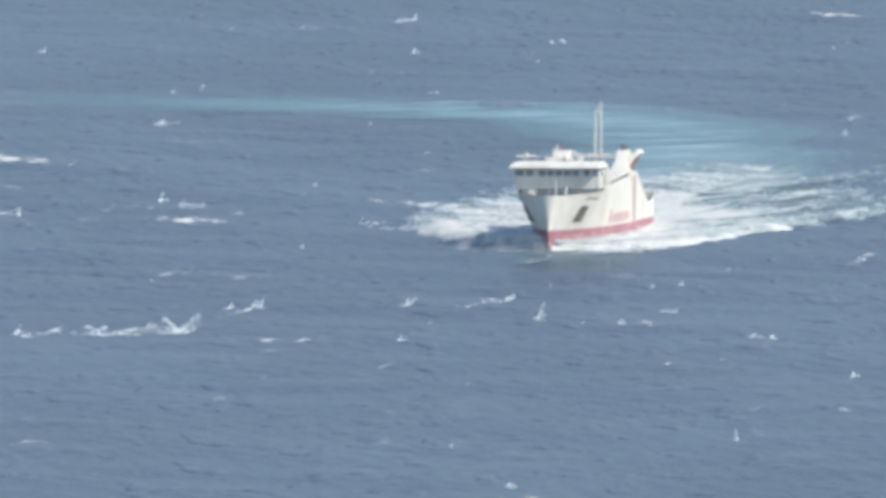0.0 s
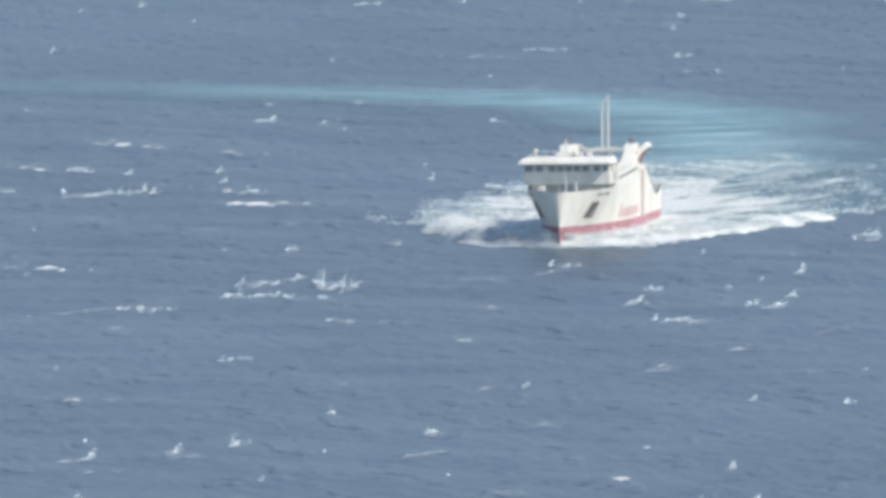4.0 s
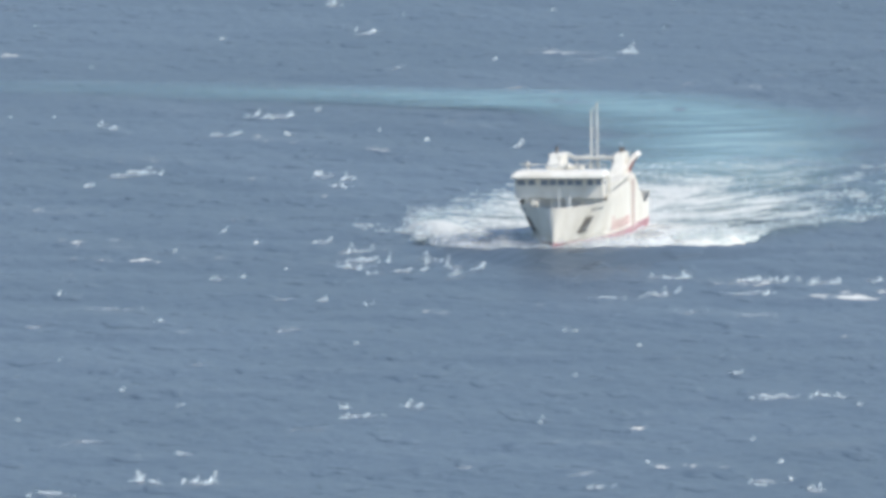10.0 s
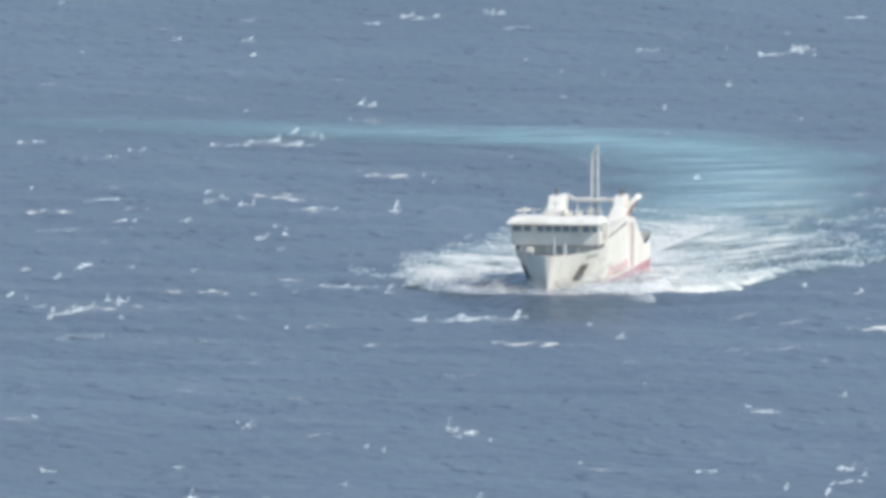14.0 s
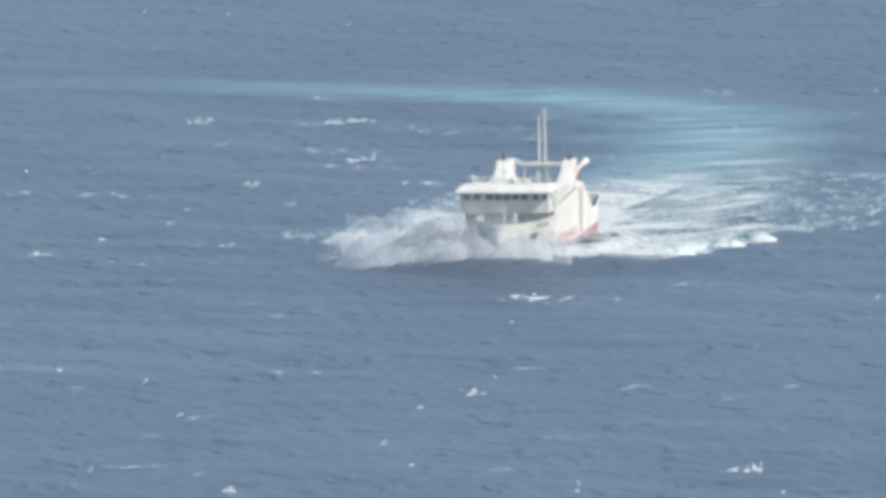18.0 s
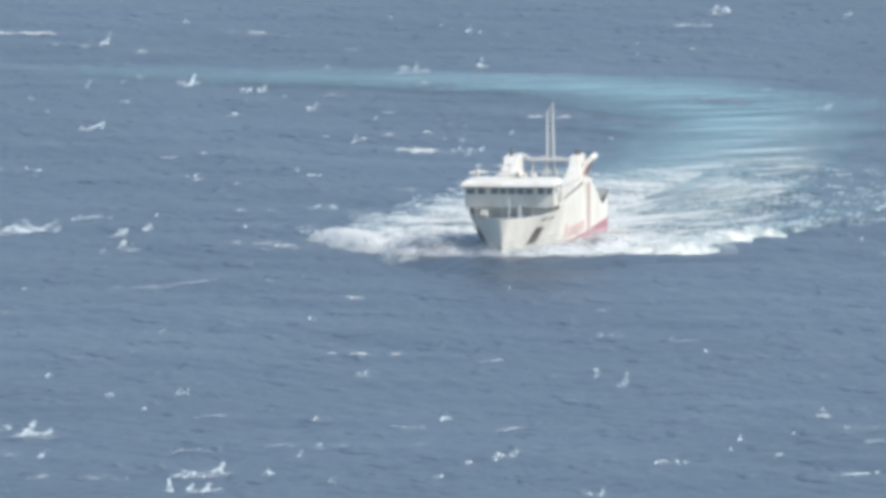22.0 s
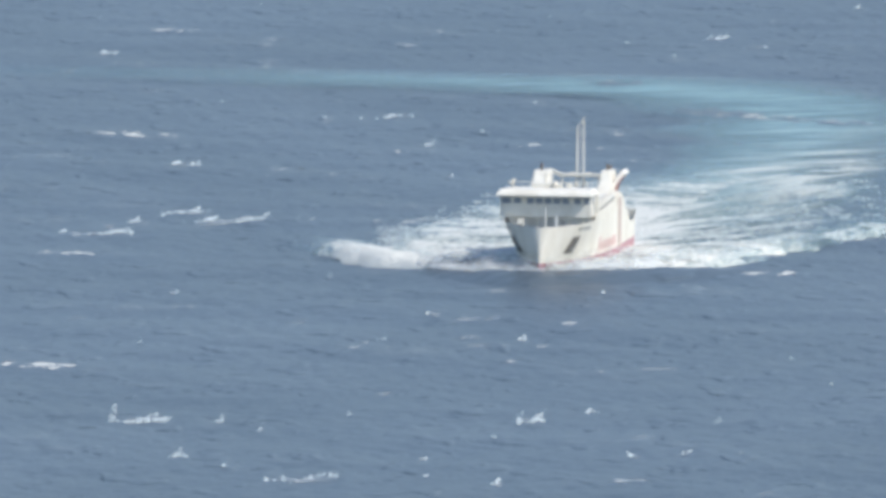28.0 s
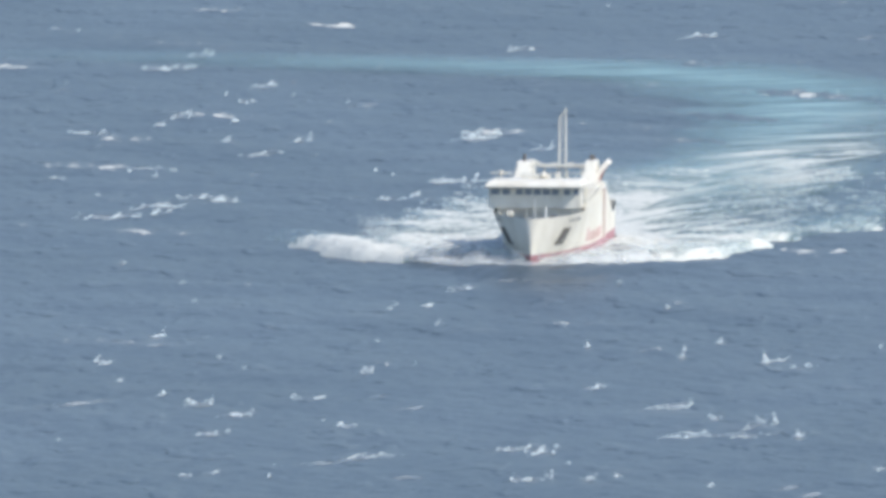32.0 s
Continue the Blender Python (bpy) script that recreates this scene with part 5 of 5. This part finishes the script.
SPECKLES = [(speckle(100 + k, 90, -2.0 + 2.0 * k), -2.0 + 2.0 * k) for k in range(18)]


def plume(rng, width, depth, height, lean, thick=1.0):
    """Spray thrown up by the bow: a lumpy white body, a thin veil round it and drops flying off."""
    nu, nv = 73, 34
    V, U = np.meshgrid(np.linspace(0, 1, nv), np.linspace(0, 2 * math.pi, nu), indexing="ij")
    lobes = np.zeros_like(U)
    for n in range(1, 6):
        lobes += np.cos(n * U + rng.uniform(0, 6.28) + rng.normal(0, 0.8) * V) / n

    def shell(f, rough):
        r = np.sqrt(np.clip(1 - V ** 1.7, 0, 1)) * (1 + 0.07 * lobes)
        tall = height * (0.9 + 0.13 * lobes)
        X, Y, Z = 0.5 * width * f * r * np.cos(U), 0.5 * depth * f * r * np.sin(U), f * (tall if f > 1 else 0.85 * tall) * V
        bumps = 0.55 * rough * (0.10 * wobble(rng, X + 0.8 * Z, 5, 0.2, 0.7) + 0.05 * wobble(rng, X * 0.7 - Z, 5, 0.3, 1.0) + 0.03 * wobble(rng, Y + Z, 5, 0.3, 1.2))
        X, Y, Z = X + bumps * np.cos(U), Y + bumps * np.sin(U), Z + bumps * V - 1.0
        X[:, -1], Y[:, -1], Z[:, -1] = X[:, 0], Y[:, 0], Z[:, 0]
        return np.stack([X + lean * np.clip(Z, 0, None), Y, Z], -1)

    body, veil = shell(0.86, 1.0), shell(1.12, 1.6)
    quads = grid_quads(nv, nu)
    solid = np.clip(np.clip(V * 1.65 - 0.88, 0, 0.85) + (1 - thick) * 0.8, 0, 1)
    thin = np.clip(0.45 + 0.6 * V + (1 - thick) * 0.3, 0, 1)
    n = int(5 * width * height * thick)
    pick = shell(1.0, 1.0).reshape(-1, 3)[rng.integers(0, nu * nv, n)]
    centres = pick * (1 + rng.normal(0.06, 0.13, n))[:, None] + rng.normal(0, 0.3, (n, 3))
    top = new("spray")
    for key, me in (("body", grid_mesh("body", body, quads, MAT_SPRAY, veil=solid)), ("veil", grid_mesh("veil", veil, quads, MAT_SPRAY, veil=thin))):
        new(key, me).parent = top
    flying = tagged(new("drops", drops("drops", rng, centres, rng.uniform(0.06, 0.13, n), MAT_CAP, 4)), "white drops flying off the spray", kind="stuff")
    flying.parent = top
    return top


# seconds from rise to fall, then x, y in the ferry's axes, width, depth, height, lean
EARLY_SPLASHES = (
    (0.9, 2.1, 3.5, 5, -31, 16, 11, 9.0, 0.1), (0.8, 2.0, 3.4, 12, -20, 16, 22, 9.5, 0.1), (1.9, 2.9, 4.2, 13, -11, 15, 30, 7.0, 0.1), (2.0, 3.0, 4.2, -11, -24, 22, 14, 4.2, -0.2),
    (4.4, 5.9, 7.3, 3, -34, 20, 10, 14.0, 0.0), (4.6, 6.0, 7.4, 10, -22, 17, 20, 12.5, 0.1), (4.7, 6.1, 7.6, -8, -26, 18, 14, 9.5, -0.2),
    (8.3, 9.2, 10.3, 9, -25, 14, 14, 6.0, 0.1), (13.4, 14.9, 16.8, 7, -31, 24, 12, 14.5, 0.05), (13.6, 15.0, 17.0, -6, -31, 27, 12, 13.5, 0.0), (13.6, 15.0, 16.8, 14, -16, 18, 22, 9.0, 0.1),
)
MIDDLE_SPLASHES = (
    (16.5, 18.8, 21.6, -15, -26, 34, 15, 15.5, 0.35), (16.9, 18.9, 22.0, -25, -6, 26, 20, 8.0, 0.2), (16.4, 18.7, 20.2, 4, -35, 20, 9, 11.0, 0.0), (16.4, 18.8, 20.1, -6, -34, 18, 9, 11.5, 0.0),
    (17.0, 18.9, 22.0, 15, -12, 26, 28, 8.5, 0.1), (17.3, 19.1, 22.6, 24, 14, 34, 32, 5.5, 0.1), (18.8, 20.1, 22.2, -27, -8, 18, 16, 6.0, 0.1),
)
LATE_SPLASHES = (
    (18.9, 20.2, 21.8, -15, -18, 16, 14, 6.5, -0.3), (21.4, 22.5, 23.8, -15, -26, 16, 12, 7.0, -0.3), (21.5, 22.6, 24.2, 12, -16, 18, 30, 7.5, 0.1), (21.2, 22.9, 25.4, 22, 16, 26, 40, 5.0, 0.1), (21.4, 23.2, 25.8, 30, 40, 18, 44, 3.8, 0.1),
    (25.6, 26.6, 27.8, 8, -27, 14, 12, 6.0, 0.1), (28.4, 29.9, 31.0, 4, -34, 20, 10, 12.5, 0.0), (28.7, 30.0, 31.0, -3, -34, 14, 9, 11.5, -0.05), (29.2, 30.4, 31.6, 12, -20, 16, 18, 8.0, 0.1),
)
SPLASHES = EARLY_SPLASHES + MIDDLE_SPLASHES + LATE_SPLASHES


def splashes():
    rng = np.random.default_rng(31)
    return [tagged(plume(rng, *row[5:]), "white spray thrown up by the ferry's bow", "spray", "bow spray") for row in SPLASHES]


SPRAY = splashes()


def bow_mist():
    """Fine spray that hangs about the stem all the time."""
    rng = np.random.default_rng(41)
    made = []
    for x, y, wide, deep, high, lean in ((-8, -25, 14, 14, 4.0, -0.4), (8, -26, 14, 16, 3.9, 0.3), (13, -10, 13, 28, 3.7, 0.3), (-16, -10, 16, 20, 3.6, -0.4), (1.5, -33, 15, 8, 2.8, 0.0), (12, 18, 11, 36, 2.7, 0.2), (-8, -29, 14, 7, 1.9, -0.2), (-16, -21, 14, 9, 1.7, -0.3)):
        ob = tagged(plume(rng, wide, deep, high, lean, 0.5), "low white spray beside the ferry's stem", "spray", "bow spray")
        made.append((ob, x, y))
    return made


MIST = bow_mist()

def bow_swell():
    """The back of a long sea that lifts and drops before the bow."""
    rng = np.random.default_rng(51)
    X, Y = np.meshgrid(np.linspace(-75, 85, 150), np.linspace(-95, 30, 110))
    line = -44 + 1.15 * np.sqrt((X - 1) ** 2 + 16)
    off = Y - line
    rise = np.exp(-((X - 6) / 40) ** 2) * np.where(off < 0, np.exp(-(off / 19) ** 2), np.exp(-(off / 7) ** 2))
    Z = 3.5 * rise - 0.75 + rise * (0.15 * wobble(rng, X + 0.2 * Y, 8, 0.5, 1.6) + 0.12 * wobble(rng, X - 0.5 * Y, 8, 0.6, 1.6))
    me = grid_mesh("swell", np.stack([X, Y, Z], -1), grid_quads(*X.shape), MAT_WATER)
    return tagged(new("water", me), "smooth blue swell rising ahead of the ferry's bow", "sea", kind="structure")


SWELL = bow_swell()

# ---- what moves ----
# seconds, and how high the sea stands before the bow
LIFT = ((0, 0.3), (1, 0.5), (2, 1.8), (3, 0.1), (4.6, 1.2), (6, 2.4), (7, 1.1), (8, 1.6), (9, 2.0), (10, 2.6), (11, 1.0), (12, 0.0), (13, 0.9), (14, 2.2), (15, 1.6), (16.5, 1.0),
        (18, 2.9), (19, 2.9), (20, 0.1), (21, 0.1), (22, 2.2), (23, 1.8), (24, 1.9), (25, 1.8), (26.5, 1.8), (28, 2.3), (29, 3.0), (30, 1.9), (31, 0.6), (32, 1.8))


def lifted(t):
    return float(np.interp(t, [row[0] for row in LIFT], [row[1] for row in LIFT]))


def berth(t):
    """The ferry's place and heading at t seconds."""
    for a, b in zip(SAIL, SAIL[1:]):
        if t <= b[0]:
            f = (t - a[0]) / (b[0] - a[0])
            return [p + (q - p) * f for p, q in zip(a[1:], b[1:])]
    return list(SAIL[-1][1:])


def motions():
    walk(FERRY, [(t, pose(x, y, FLOAT, pitch, roll, yaw)) for t, x, y, pitch, roll, yaw in SAIL])
    walk(RADAR, [(t, pose(*SCANNER, 0, 0, 66.9 * (t - 10.55))) for t in range(33)])
    walk(waves, [(t, pose(*main_drift(t), 0)) for t in (0, 16, 32)])
    walk(cross_waves, [(t, pose(*cross_drift(t), 0)) for t in (0, 16, 32)])
    walk(BOW_WAVE, [(t, pose(berth(t)[0], berth(t)[1], 0.3 * h, 0, 0, -9.7 + 0.07 * t)) for t, h in LIFT])
    walk(SWELL, [(t, pose(berth(t)[0], berth(t)[1], h - 2.85, 0, 0, berth(t)[4])) for t, h in LIFT])
    for ob, t, place, before, after, top in WHITECAPS:
        rows = []
        for s, z in ((0, -3), (t - before - 1.0, -3), (t - before, top), (t, top), (t + after, top), (t + after + 1.0, -3), (32, -3)):
            if s <= 0:
                rows = [(0, z)]
            elif s < 32 or z < 0 and rows[-1][0] < 32 and t + after + 1.0 < 32:
                rows.append((s, z))
        if rows[-1][0] < 32:
            rows.append((32, rows[-1][1]))
        walk(ob, [(s, Matrix.Translation(place + DRIFT * (s - t) + Vector((0, 0, z)))) for s, z in rows])
    swing = ((0, 0, 0), (12, 0, 0), (18, 2, 3), (24, 6, 7), (28, 5, 9), (32, 4, 10))
    for k, ob in enumerate(CRESTS):
        stem = Matrix.Translation((0, -33, 0))
        walk(ob, [(row[0], stem @ pose(0, 0, 0.12, 0, 0, (-1 if k == 0 else 1) * row[1 + k]) @ stem.inverted()) for row in swing])
    # how deep the after ends of the port crest have sunk
    sunk = (((0, 0), (6.6, 0), (7.6, -3), (10.2, -3), (11, 0), (13, 0), (13.8, -3), (16.2, -3), (17.2, -0.4), (19.4, -0.4), (20.4, 0), (22, 0), (22.6, -0.35), (23.2, -0.3), (24, 0), (32, 0)),
            ((0, 0), (0.6, 0), (1.4, -3), (20.4, -3), (21, -0.6), (21.7, -3), (23.2, -3), (24, 0), (32, 0)))
    for ob, rows in zip(TAILS, sunk):
        walk(ob, [(s, pose(0, 0, 0.1 + z)) for s, z in rows])
    for k, (ob, x, y) in enumerate(MIST):
        rows = []
        for i in range(33):
            sx, sy, pitch, _, yaw = berth(i)
            a = radians(yaw)
            rows.append((i, pose(sx + x * math.cos(a) - y * math.sin(a), sy + x * math.sin(a) + y * math.cos(a), 0.2 + 0.3 * pitch + 0.2 * math.sin(1.4 * i + k) + 0.75 * lifted(i), 0, 0, yaw)))
        walk(ob, rows)
    for ob, t in [(ob, t) for pair, t in SPECKLES for ob in pair]:
        rows = [(s, z) for s, z in ((0, -3.0), (t - 2.6, -3.0), (t - 1.0, 0.0), (t + 1.4, 0.0), (t + 3.0, -3.0), (32, -3.0))]
        height = lambda s: float(np.interp(s, [r[0] for r in rows[1:5]], [r[1] for r in rows[1:5]]))
        times = sorted({0.0, 32.0} | {s for s, z in rows if 0 < s < 32})
        walk(ob, [(s, Matrix.Translation(DRIFT * (s - t) + Vector((0, 0, height(s))))) for s in times])
    for ob, (rise, top, fall, x, y, wide, deep, high, lean) in zip(SPRAY, SPLASHES):
        rows = []
        for s, z in ((0, -high - 4), (rise, -high - 2), ((rise + top) / 2, -0.35 * high), (top, 0.0), ((top + fall) / 2, -0.4 * high), (fall, -high - 2), (32, -high - 4)):
            sx, sy, _, _, yaw = berth(s)
            a = radians(yaw)
            late = max(-1.5, min(3.0, s - top)) * 2.5
            rows.append((s, pose(sx + x * math.cos(a) - (y + late) * math.sin(a), sy + x * math.sin(a) + (y + late) * math.cos(a), z, 0, 0, yaw)))
        walk(ob, rows)


motions()
